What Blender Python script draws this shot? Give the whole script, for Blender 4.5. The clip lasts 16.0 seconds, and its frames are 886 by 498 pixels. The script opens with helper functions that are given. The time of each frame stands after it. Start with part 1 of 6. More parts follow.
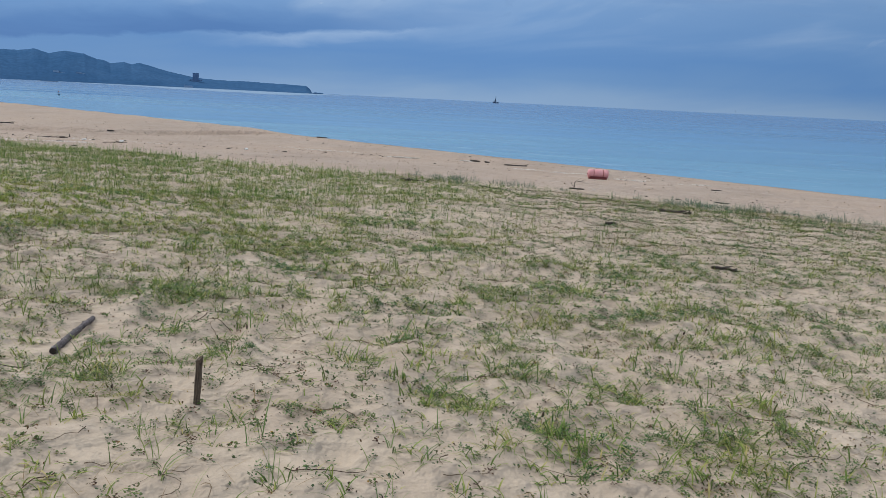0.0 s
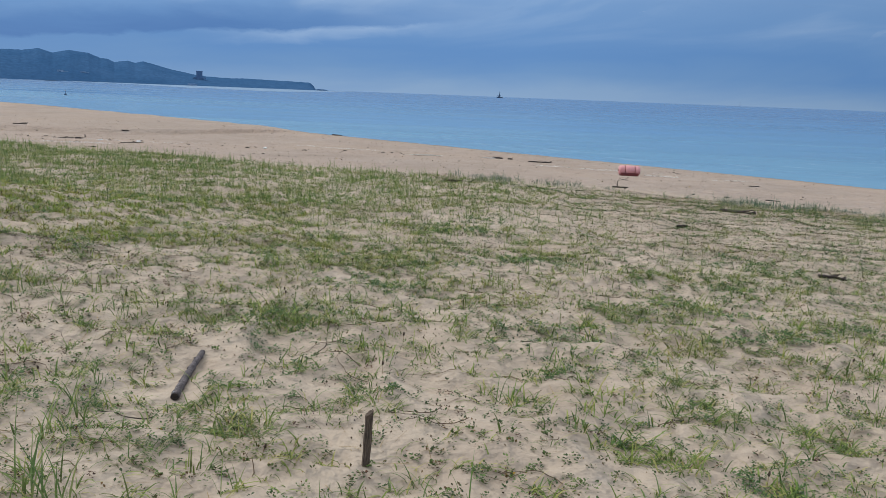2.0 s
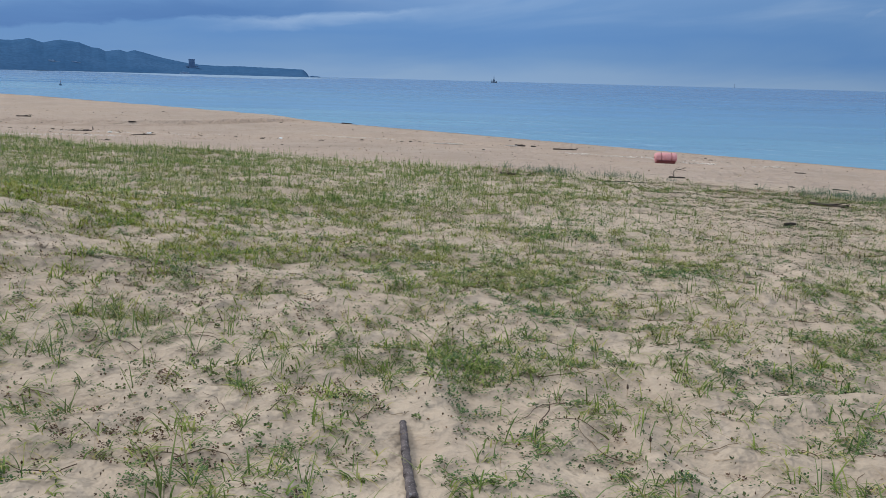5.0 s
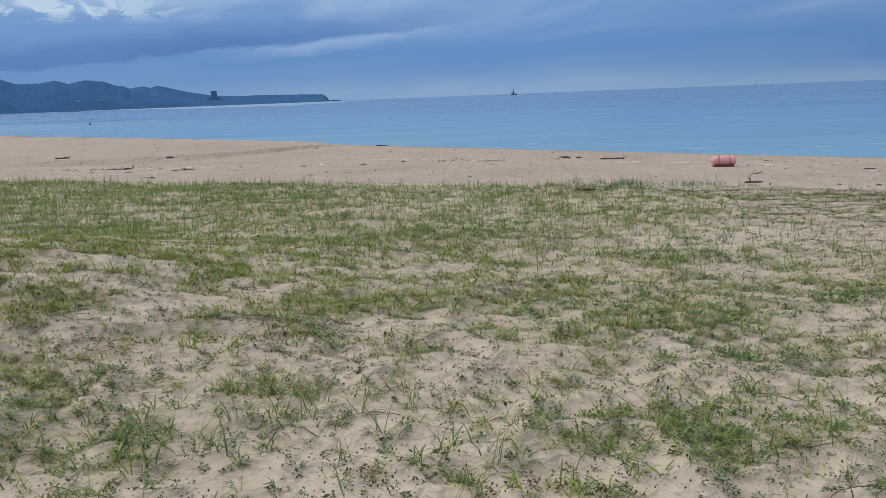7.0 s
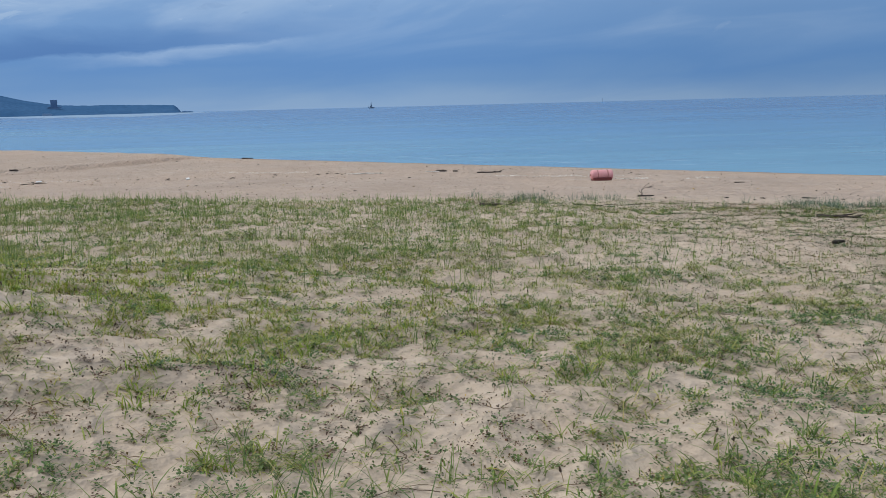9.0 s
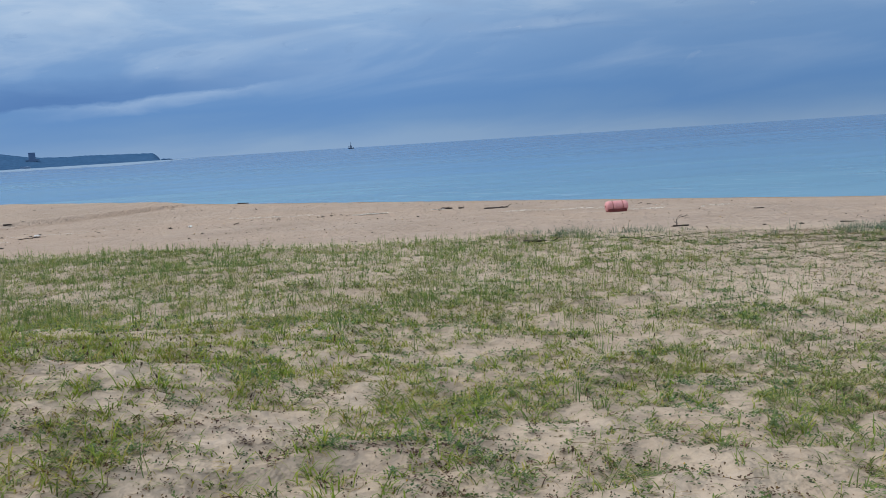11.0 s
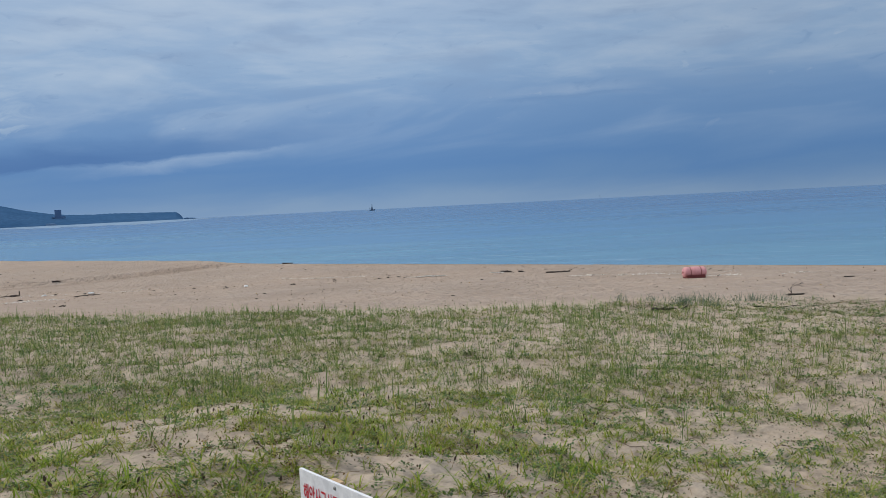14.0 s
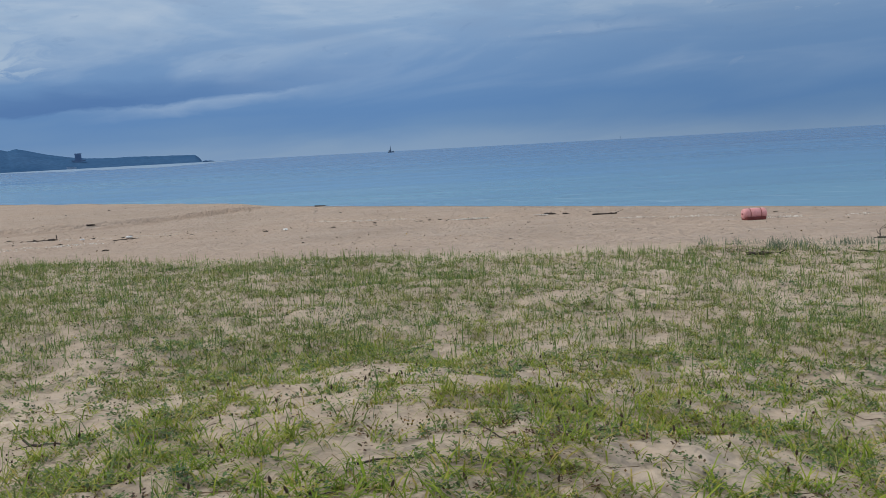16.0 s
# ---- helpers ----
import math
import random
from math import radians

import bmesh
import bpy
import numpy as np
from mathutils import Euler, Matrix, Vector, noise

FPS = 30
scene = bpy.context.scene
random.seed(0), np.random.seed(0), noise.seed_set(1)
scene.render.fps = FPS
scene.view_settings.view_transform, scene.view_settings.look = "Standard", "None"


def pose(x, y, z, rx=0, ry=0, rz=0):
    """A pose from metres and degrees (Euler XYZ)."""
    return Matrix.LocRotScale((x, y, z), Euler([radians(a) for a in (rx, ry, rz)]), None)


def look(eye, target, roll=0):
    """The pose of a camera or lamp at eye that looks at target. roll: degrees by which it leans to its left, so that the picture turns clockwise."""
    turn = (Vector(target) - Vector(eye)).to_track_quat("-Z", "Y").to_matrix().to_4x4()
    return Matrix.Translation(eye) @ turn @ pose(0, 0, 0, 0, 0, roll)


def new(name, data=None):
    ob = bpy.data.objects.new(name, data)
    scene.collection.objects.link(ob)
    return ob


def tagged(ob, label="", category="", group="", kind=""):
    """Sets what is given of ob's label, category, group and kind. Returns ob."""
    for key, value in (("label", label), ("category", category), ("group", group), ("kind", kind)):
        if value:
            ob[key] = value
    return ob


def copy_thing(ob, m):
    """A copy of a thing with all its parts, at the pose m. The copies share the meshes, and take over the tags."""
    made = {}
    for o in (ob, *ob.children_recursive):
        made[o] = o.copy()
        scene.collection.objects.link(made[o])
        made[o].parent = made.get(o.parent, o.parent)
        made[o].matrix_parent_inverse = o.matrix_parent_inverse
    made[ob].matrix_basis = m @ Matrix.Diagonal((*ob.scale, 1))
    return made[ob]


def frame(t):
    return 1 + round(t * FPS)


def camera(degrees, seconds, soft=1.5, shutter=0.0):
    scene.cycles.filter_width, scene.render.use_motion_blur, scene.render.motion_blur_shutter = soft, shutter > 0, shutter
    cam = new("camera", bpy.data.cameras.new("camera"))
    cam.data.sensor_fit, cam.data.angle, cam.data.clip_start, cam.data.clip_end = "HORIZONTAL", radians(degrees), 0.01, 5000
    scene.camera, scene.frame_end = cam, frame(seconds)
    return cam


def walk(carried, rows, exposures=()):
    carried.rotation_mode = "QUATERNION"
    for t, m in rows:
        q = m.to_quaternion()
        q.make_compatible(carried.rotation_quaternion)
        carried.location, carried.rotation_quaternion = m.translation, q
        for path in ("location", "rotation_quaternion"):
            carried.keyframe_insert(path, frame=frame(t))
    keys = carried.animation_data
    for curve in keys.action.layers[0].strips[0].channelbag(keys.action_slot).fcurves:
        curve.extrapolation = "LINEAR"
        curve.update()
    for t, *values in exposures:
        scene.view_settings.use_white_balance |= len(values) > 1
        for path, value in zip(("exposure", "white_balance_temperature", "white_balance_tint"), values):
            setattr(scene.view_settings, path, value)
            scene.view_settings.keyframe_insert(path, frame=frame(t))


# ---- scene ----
cam = camera(54.9, 16.0, 0.5)
PATH = [
    (0, (0.001, 0.009, 1.515), (-0.01, 1.979, 1.169), 2.8),
    (0.5, (-0.26, 0.15, 1.533), (-0.261, 2.12, 1.185), 2.4),
    (1, (-0.476, 0.355, 1.524), (-0.491, 2.324, 1.174), 2.6),
    (1.5, (-0.668, 0.525, 1.52), (-0.696, 2.494, 1.167), 2.7),
    (2, (-0.902, 0.678, 1.522), (-0.924, 2.646, 1.165), 2.2),
    (2.5, (-1.087, 0.902, 1.513), (-1.092, 2.865, 1.131), 2.3),
    (3, (-1.287, 1.059, 1.516), (-1.302, 3.019, 1.115), 2.6),
    (3.5, (-1.516, 1.241, 1.522), (-1.539, 3.2, 1.12), 2.3),
    (3.7, (-1.597, 1.312, 1.498), (-1.616, 3.271, 1.1), 2.3),
    (5.8, (-2.604, 2.109, 1.559), (-2.634, 4.072, 1.174), 0.2),
    (6, (-2.707, 2.185, 1.552), (-2.75, 4.148, 1.17), -0.3),
    (6.5, (-2.935, 2.339, 1.563), (-3.003, 4.303, 1.192), -0.9),
    (7, (-3.146, 2.549, 1.588), (-3.224, 4.516, 1.235), -2.2),
    (7.5, (-3.376, 2.754, 1.574), (-3.454, 4.721, 1.225), -1.9),
    (8, (-3.578, 2.949, 1.568), (-3.549, 4.919, 1.226), -2.2),
    (8.2, (-3.639, 3.06, 1.56), (-3.517, 5.027, 1.219), -1.8),
    (10.3, (-4.631, 3.805, 1.611), (-4.329, 5.761, 1.321), -1.7),
    (10.5, (-4.75, 3.893, 1.618), (-4.45, 5.851, 1.339), -2.3),
    (11, (-4.962, 4.114, 1.604), (-4.668, 6.077, 1.354), -3.6),
    (11.5, (-5.181, 4.34, 1.624), (-4.891, 6.308, 1.413), -4.8),
    (12, (-5.512, 4.479, 1.643), (-5.33, 6.461, 1.453), -5.9),
    (12.5, (-5.825, 4.667, 1.61), (-5.763, 6.658, 1.437), -4.6),
    (13, (-6.099, 4.801, 1.636), (-5.993, 6.791, 1.473), -2.7),
    (13.5, (-6.405, 4.923, 1.665), (-6.138, 6.904, 1.604), -2.0),
    (14, (-6.637, 5.201, 1.656), (-6.376, 7.181, 1.554), -2.8),
    (14.5, (-6.893, 5.449, 1.636), (-6.658, 7.43, 1.495), -2.9),
    (15, (-7.109, 5.66, 1.639), (-6.903, 7.639, 1.433), -2.7),
    (15.5, (-7.322, 5.923, 1.65), (-7.121, 7.9, 1.427), -2.7),
    (16, (-7.571, 6.152, 1.662), (-7.361, 8.127, 1.427), -3.1),
]
EXPOSURES = [(0.0, 0.0, 6500, 10), (8.0, 0.0, 6500, 10), (11.0, 0.0, 6600, 10), (13.0, 0.03, 6680, 10), (13.5, 0.10, 6700, 10), (14.0, -0.17, 6680, 10), (14.5, -0.20, 6780, 10), (16.0, -0.19, 6780, 10)]
walk(cam, [(t, look(eye, target, roll)) for t, eye, target, roll in PATH], EXPOSURES)

# ---------------------------------------------------------------- world and light
SUN_ELEV, SUN_AZ = 39.0, -62.0          # degrees; azimuth clockwise from +y
DOME = (1.34, 1.36, 1.38)               # how much brighter the overcast is overhead


def nodes_of(tree):
    tree.nodes.clear()
    return tree.nodes, tree.links


class Net:
    """Small helper to wire shader nodes."""

    def __init__(self, tree):
        self.t = tree

    def add(self, kind, **props):
        n = self.t.nodes.new(kind)
        for k, v in props.items():
            setattr(n, k, v)
        return n

    def wire(self, a, b):
        self.t.links.new(a, b)

    def put(self, value, sock):
        if hasattr(value, "is_output"):
            self.t.links.new(value, sock)
        else:
            sock.default_value = value

    def math(self, op, a, b=0.0, c=0.0):
        n = self.add("ShaderNodeMath", operation=op)
        for v, i in ((a, 0), (b, 1), (c, 2)):
            self.put(v, n.inputs[i])
        return n.outputs[0]

    def ramp(self, fac, stops, mode="LINEAR"):
        n = self.add("ShaderNodeValToRGB")
        n.color_ramp.interpolation = mode
        e = n.color_ramp.elements
        while len(e) < len(stops):
            e.new(0.5)
        for el, (p, c) in zip(e, stops):
            el.position = p
            el.color = (c, c, c, 1) if isinstance(c, (int, float)) else (*c, 1)
        self.put(fac, n.inputs[0])
        return n.outputs[0]

    def mix(self, fac, a, b, blend="MIX"):
        n = self.add("ShaderNodeMix", data_type="RGBA", blend_type=blend)
        self.put(fac, n.inputs[0])
        for v, i in ((a, 6), (b, 7)):
            self.put((*v, 1) if isinstance(v, tuple) and len(v) == 3 else v, n.inputs[i])
        return n.outputs[2]

    def noise(self, vec, scale, detail=3.0, rough=0.55, dist=0.0):
        n = self.add("ShaderNodeTexNoise")
        if vec is not None:
            self.wire(vec, n.inputs["Vector"])
        n.inputs["Scale"].default_value = scale
        n.inputs["Detail"].default_value = detail
        n.inputs["Roughness"].default_value = rough
        n.inputs["Distortion"].default_value = dist
        return n.outputs["Fac"]

    def vec(self, x, y, z=0.0):
        n = self.add("ShaderNodeCombineXYZ")
        for v, i in ((x, 0), (y, 1), (z, 2)):
            self.put(v, n.inputs[i])
        return n.outputs[0]

    def scaled(self, v, s):
        n = self.add("ShaderNodeMapping")
        self.wire(v, n.inputs["Vector"])
        n.inputs["Scale"].default_value = s
        return n.outputs[0]


world = bpy.data.worlds.new("overcast_sky")
scene.world = world
world.use_nodes = True
nodes_of(world.node_tree)
w = Net(world.node_tree)
sky = w.add("ShaderNodeTexSky", sky_type="NISHITA", sun_disc=False)
sky.sun_elevation, sky.sun_rotation = radians(SUN_ELEV), radians(SUN_AZ)
way = w.add("ShaderNodeTexCoord").outputs["Generated"]
sep = w.add("ShaderNodeSeparateXYZ")
w.wire(way, sep.inputs[0])
DEG = 57.29578
az = w.math("MULTIPLY", w.math("ARCTAN2", sep.outputs[0], sep.outputs[1]), DEG)
el = w.math("MULTIPLY", w.math("ARCSINE", sep.outputs[2]), DEG)
# long low streaks of cloud, drawn out along the horizon
streak_at = w.vec(w.math("MULTIPLY", az, 0.055), w.math("SUBTRACT", w.math("MULTIPLY", el, 0.30), w.math("MULTIPLY", az, 0.030)))
streak = w.noise(streak_at, 1.0, 5.0, 0.52, 0.6)
puff = w.noise(w.vec(w.math("MULTIPLY", az, 0.22), w.math("MULTIPLY", el, 0.55)), 1.0, 6.0, 0.6, 0.4)
# overcast layer: blue-grey low down, paler and more neutral higher up
el_soft = w.math("ADD", el, w.math("MULTIPLY", w.math("SUBTRACT", streak, 0.5), 5.0))
layer = w.ramp(w.math("DIVIDE", el_soft, 60.0), [
    (0.0, (0.200, 0.345, 0.570)), (0.014, (0.155, 0.305, 0.560)), (0.045, (0.118, 0.268, 0.555)),
    (0.095, (0.180, 0.335, 0.610)), (0.150, (0.310, 0.470, 0.710)), (0.24, (0.41, 0.55, 0.76)),
    (0.50, (0.75, 0.78, 0.82)), (1.0, (0.92, 0.92, 0.92))])
# pale band of moist air over the sea's rim
rim_air = w.ramp(w.math("DIVIDE", w.math("ADD", el, w.math("MULTIPLY", w.math("SUBTRACT", streak, 0.5), 0.8)), 2.0), [(0.0, 1.0), (0.22, 0.75), (0.75, 0.0)])
layer = w.mix(w.math("MULTIPLY", rim_air, 0.36), layer, (0.33, 0.46, 0.64))
layer = w.mix(w.math("MULTIPLY", w.ramp(streak, [(0.47, 0.0), (0.66, 1.0)]), w.ramp(w.math("DIVIDE", el, 12.0), [(0.25, 0.0), (0.65, 0.60)])), layer, (0.47, 0.60, 0.78))
# rippled mottling of the higher cloud
ripple = w.noise(w.vec(w.math("MULTIPLY", az, 0.16), w.math("ADD", w.math("MULTIPLY", el, 0.75), w.math("MULTIPLY", az, 0.05))), 1.0, 7.0, 0.55, 0.25)
high = w.ramp(w.math("DIVIDE", el, 20.0), [(0.28, 0.0), (0.48, 1.0), (1.0, 1.0)])
layer = w.mix(w.math("MULTIPLY", w.math("MULTIPLY", w.ramp(ripple, [(0.50, 0.0), (0.66, 1.0)]), high), 0.34), layer, (0.54, 0.66, 0.82))
layer = w.mix(w.math("MULTIPLY", w.math("MULTIPLY", w.ramp(ripple, [(0.34, 1.0), (0.48, 0.0)]), high), 0.35), layer, (0.24, 0.36, 0.58))
# one dark bank whose lower rim is lit, sinking to one side
turned = w.math("DIVIDE", w.math("ADD", az, 40.0), 60.0)
level = w.math("MULTIPLY", w.ramp(turned, [(0.0, 0.16), (0.25, 0.265), (0.38, 0.340), (0.50, 0.378), (0.60, 0.43), (0.66, 0.47), (0.80, 0.56)]), 10.0)
rim = w.math("SUBTRACT", el, level)
rim = w.math("ADD", rim, w.math("MULTIPLY", w.math("SUBTRACT", puff, 0.5), 1.3))
side = w.ramp(turned, [(0.42, 1.0), (0.62, 0.25), (0.72, 0.0)])
bank = w.math("MULTIPLY", w.ramp(w.math("DIVIDE", w.math("ADD", rim, 1.0), 5.0), [(0.17, 0.0), (0.22, 1.0), (0.36, 0.85), (0.55, 0.0)]), side)
layer = w.mix(w.math("MULTIPLY", w.math("MULTIPLY", bank, w.ramp(w.noise(w.vec(w.math("MULTIPLY", az, 0.10), w.math("MULTIPLY", el, 0.9)), 1.0, 6.0, 0.62, 0.5), [(0.36, 0.70), (0.58, 1.0)])), 0.95), layer, (0.082, 0.200, 0.465))
lit = w.math("MULTIPLY", w.ramp(w.math("DIVIDE", w.math("ADD", rim, 1.5), 3.0), [(0.22, 0.0), (0.44, 1.0), (0.54, 0.0)]), w.ramp(turned, [(0.36, 0.0), (0.49, 1.0), (0.56, 0.9), (0.66, 0.0)]))
lit = w.math("MULTIPLY", lit, w.ramp(streak, [(0.36, 0.15), (0.58, 1.0)]))
layer = w.mix(w.math("MULTIPLY", lit, 0.72), layer, (0.41, 0.55, 0.76))
# a second thin dark wisp under a pale one, to the other side
wisp = w.math("ADD", w.math("SUBTRACT", el, w.math("ADD", 6.3, w.math("MULTIPLY", az, 0.03))), w.math("MULTIPLY", w.math("SUBTRACT", puff, 0.5), 0.7))
reach = w.ramp(w.math("DIVIDE", az, 40.0), [(0.22, 0.0), (0.36, 1.0), (0.48, 1.0), (0.56, 0.0)])
layer = w.mix(w.math("MULTIPLY", w.math("MULTIPLY", reach, w.ramp(w.math("ADD", w.math("MULTIPLY", wisp, 0.5), 0.5), [(0.38, 0.0), (0.50, 1.0), (0.56, 0.0)])), 0.28), layer, (0.16, 0.29, 0.54))
layer = w.mix(w.math("MULTIPLY", w.math("MULTIPLY", reach, w.ramp(w.math("ADD", w.math("MULTIPLY", wisp, 0.5), 0.5), [(0.52, 0.0), (0.66, 1.0), (0.95, 0.0)])), 0.22), layer, (0.47, 0.59, 0.77))
# ragged bright breaks above the bank
rags = w.noise(w.vec(w.math("MULTIPLY", az, 0.42), w.math("MULTIPLY", el, 0.85)), 1.0, 7.0, 0.62, 0.8)
gap = w.math("MULTIPLY", w.ramp(rags, [(0.47, 0.0), (0.55, 1.0)]), w.math("MULTIPLY", w.ramp(w.math("DIVIDE", w.math("ADD", az, 50.0), 60.0), [(0.45, 1.0), (0.56, 0.0)]), w.ramp(w.math("DIVIDE", el, 12.0), [(0.42, 0.0), (0.48, 1.0), (0.58, 0.6), (0.78, 0.15), (1.0, 0.0)])))
layer = w.mix(w.math("MULTIPLY", gap, 0.72), layer, (0.62, 0.75, 0.86))
# small torn scraps of cloud, pale ones and a few dark ones
torn = w.noise(w.vec(w.math("MULTIPLY", az, 0.50), w.math("SUBTRACT", w.math("MULTIPLY", el, 1.25), w.math("MULTIPLY", az, 0.16))), 1.0, 5.0, 0.6, 0.5)
belt = w.ramp(w.math("DIVIDE", el, 14.0), [(0.26, 0.0), (0.40, 1.0), (0.75, 1.0), (1.0, 0.0)])
layer = w.mix(w.math("MULTIPLY", w.math("MULTIPLY", w.ramp(torn, [(0.67, 0.0), (0.77, 1.0)]), belt), 0.30), layer, (0.56, 0.67, 0.81))
layer = w.mix(w.math("MULTIPLY", w.math("MULTIPLY", w.ramp(torn, [(0.27, 1.0), (0.38, 0.0)]), belt), 0.34), layer, (0.17, 0.30, 0.54))
# thicker, darker cloud low down to one side
thick = w.math("MULTIPLY", w.ramp(w.math("DIVIDE", az, 60.0), [(0.08, 0.0), (0.45, 1.0), (1.0, 1.0)]), w.ramp(w.math("DIVIDE", el, 30.0), [(0.0, 1.0), (0.45, 1.0), (0.8, 0.0)]))
layer = w.mix(w.math("MULTIPLY", thick, 0.20), layer, (0.04, 0.10, 0.20))
bg = w.add("ShaderNodeBackground")
bg.inputs["Strength"].default_value = 1.0
clear = w.mix(1.0, sky.outputs[0], (0.06, 0.06, 0.06), "MULTIPLY")
# the cloud is thinner and brighter overhead
overhead = w.ramp(w.math("DIVIDE", el, 90.0), [(0.0, (1.0, 1.0, 1.0)), (0.17, (1.0, 1.0, 1.0)), (0.45, DOME), (1.0, DOME)])
w.wire(w.mix(1.0, w.mix(0.96, clear, layer), overhead, "MULTIPLY"), bg.inputs["Color"])
w.wire(bg.outputs[0], w.add("ShaderNodeOutputWorld").inputs["Surface"])

sun = new("sun", bpy.data.lights.new("sun", "SUN"))
sun.data.energy, sun.data.angle, sun.data.color = 2.05, radians(22), (1.0, 0.95, 0.88)
_a, _e = radians(SUN_AZ), radians(SUN_ELEV)
sun.matrix_world = look((0, 0, 40), (-math.sin(_a) * math.cos(_e), -math.cos(_a) * math.cos(_e), 40 - math.sin(_e)))

# ---------------------------------------------------------------- materials


def material(name, rough=0.8, metal=0.0):
    m = bpy.data.materials.new(name)
    m.use_nodes = True
    nodes_of(m.node_tree)
    n = Net(m.node_tree)
    b = n.add("ShaderNodeBsdfPrincipled")
    b.inputs["Roughness"].default_value = rough
    b.inputs["Metallic"].default_value = metal
    out = n.add("ShaderNodeOutputMaterial")
    n.wire(b.outputs[0], out.inputs["Surface"])
    return m, n, b, out


def coords(n, which="Object"):
    return n.add("ShaderNodeTexCoord").outputs[which]


def bump(n, b, height, strength, distance):
    k = n.add("ShaderNodeBump")
    k.inputs["Strength"].default_value, k.inputs["Distance"].default_value = strength, distance
    n.wire(height, k.inputs["Height"])
    n.wire(k.outputs[0], b.inputs["Normal"])


def weathered(name, dark, light, scale, rough=0.8, stretch=(1, 1, 1), depth=0.003, metal=0.0, spots=None, sheen=0.4):
    """A worn surface: two scales of variation and a fine relief."""
    m, n, b, _ = material(name, rough, metal)
    b.inputs["Specular IOR Level"].default_value = sheen if rough < 0.95 else 0.0
    v = n.scaled(coords(n), stretch)
    big, fine = n.noise(v, scale, 4), n.noise(v, scale * 7, 5, 0.65)
    c = n.mix(n.ramp(big, [(0.3, 0.0), (0.7, 1.0)]), dark, light)
    c = n.mix(n.ramp(fine, [(0.35, 0.45), (0.65, 0.0)]), c, tuple(0.55 * k for k in dark))
    if spots:
        c = n.mix(n.ramp(n.noise(v, scale * 3, 3), [(0.60, 0.0), (0.68, 1.0)]), c, spots)
    n.wire(c, b.inputs["Base Color"])
    bump(n, b, fine, 0.7, depth)
    return m


def leafy(name, stops, rough=0.55, glow=0.25, single=False):
    """Leaves that vary from one to the next, and let some light through."""
    m, n, b, out = material(name, rough)
    b.inputs["Specular IOR Level"].default_value = 0.12
    rnd = n.add("ShaderNodeObjectInfo").outputs["Random"] if single else n.add("ShaderNodeNewGeometry").outputs["Random Per Island"]
    v = coords(n)
    c = n.ramp(rnd, stops)
    c = n.mix(n.ramp(n.noise(v, 0.9, 3), [(0.40, 0.0), (0.7, 0.24)]), c, tuple(a * k for a, k in zip(stops[-1][1], (1.1, 1.0, 0.8))))
    c = n.mix(n.ramp(n.noise(v, 9, 2), [(0.45, 0.0), (0.70, 0.4)]), c, tuple(0.62 * a for a in stops[1][1]))
    c = n.mix(n.ramp(n.noise(v, 45, 2), [(0.4, 0.0), (0.75, 0.3)]), c, tuple(0.5 * a for a in stops[0][1]))
    n.wire(c, b.inputs["Base Color"])
    tr = n.add("ShaderNodeBsdfTranslucent")
    n.wire(c, tr.inputs["Color"])
    mx = n.add("ShaderNodeMixShader")
    mx.inputs[0].default_value = glow
    n.wire(b.outputs[0], mx.inputs[1])
    n.wire(tr.outputs[0], mx.inputs[2])
    n.wire(mx.outputs[0], out.inputs["Surface"])
    return m


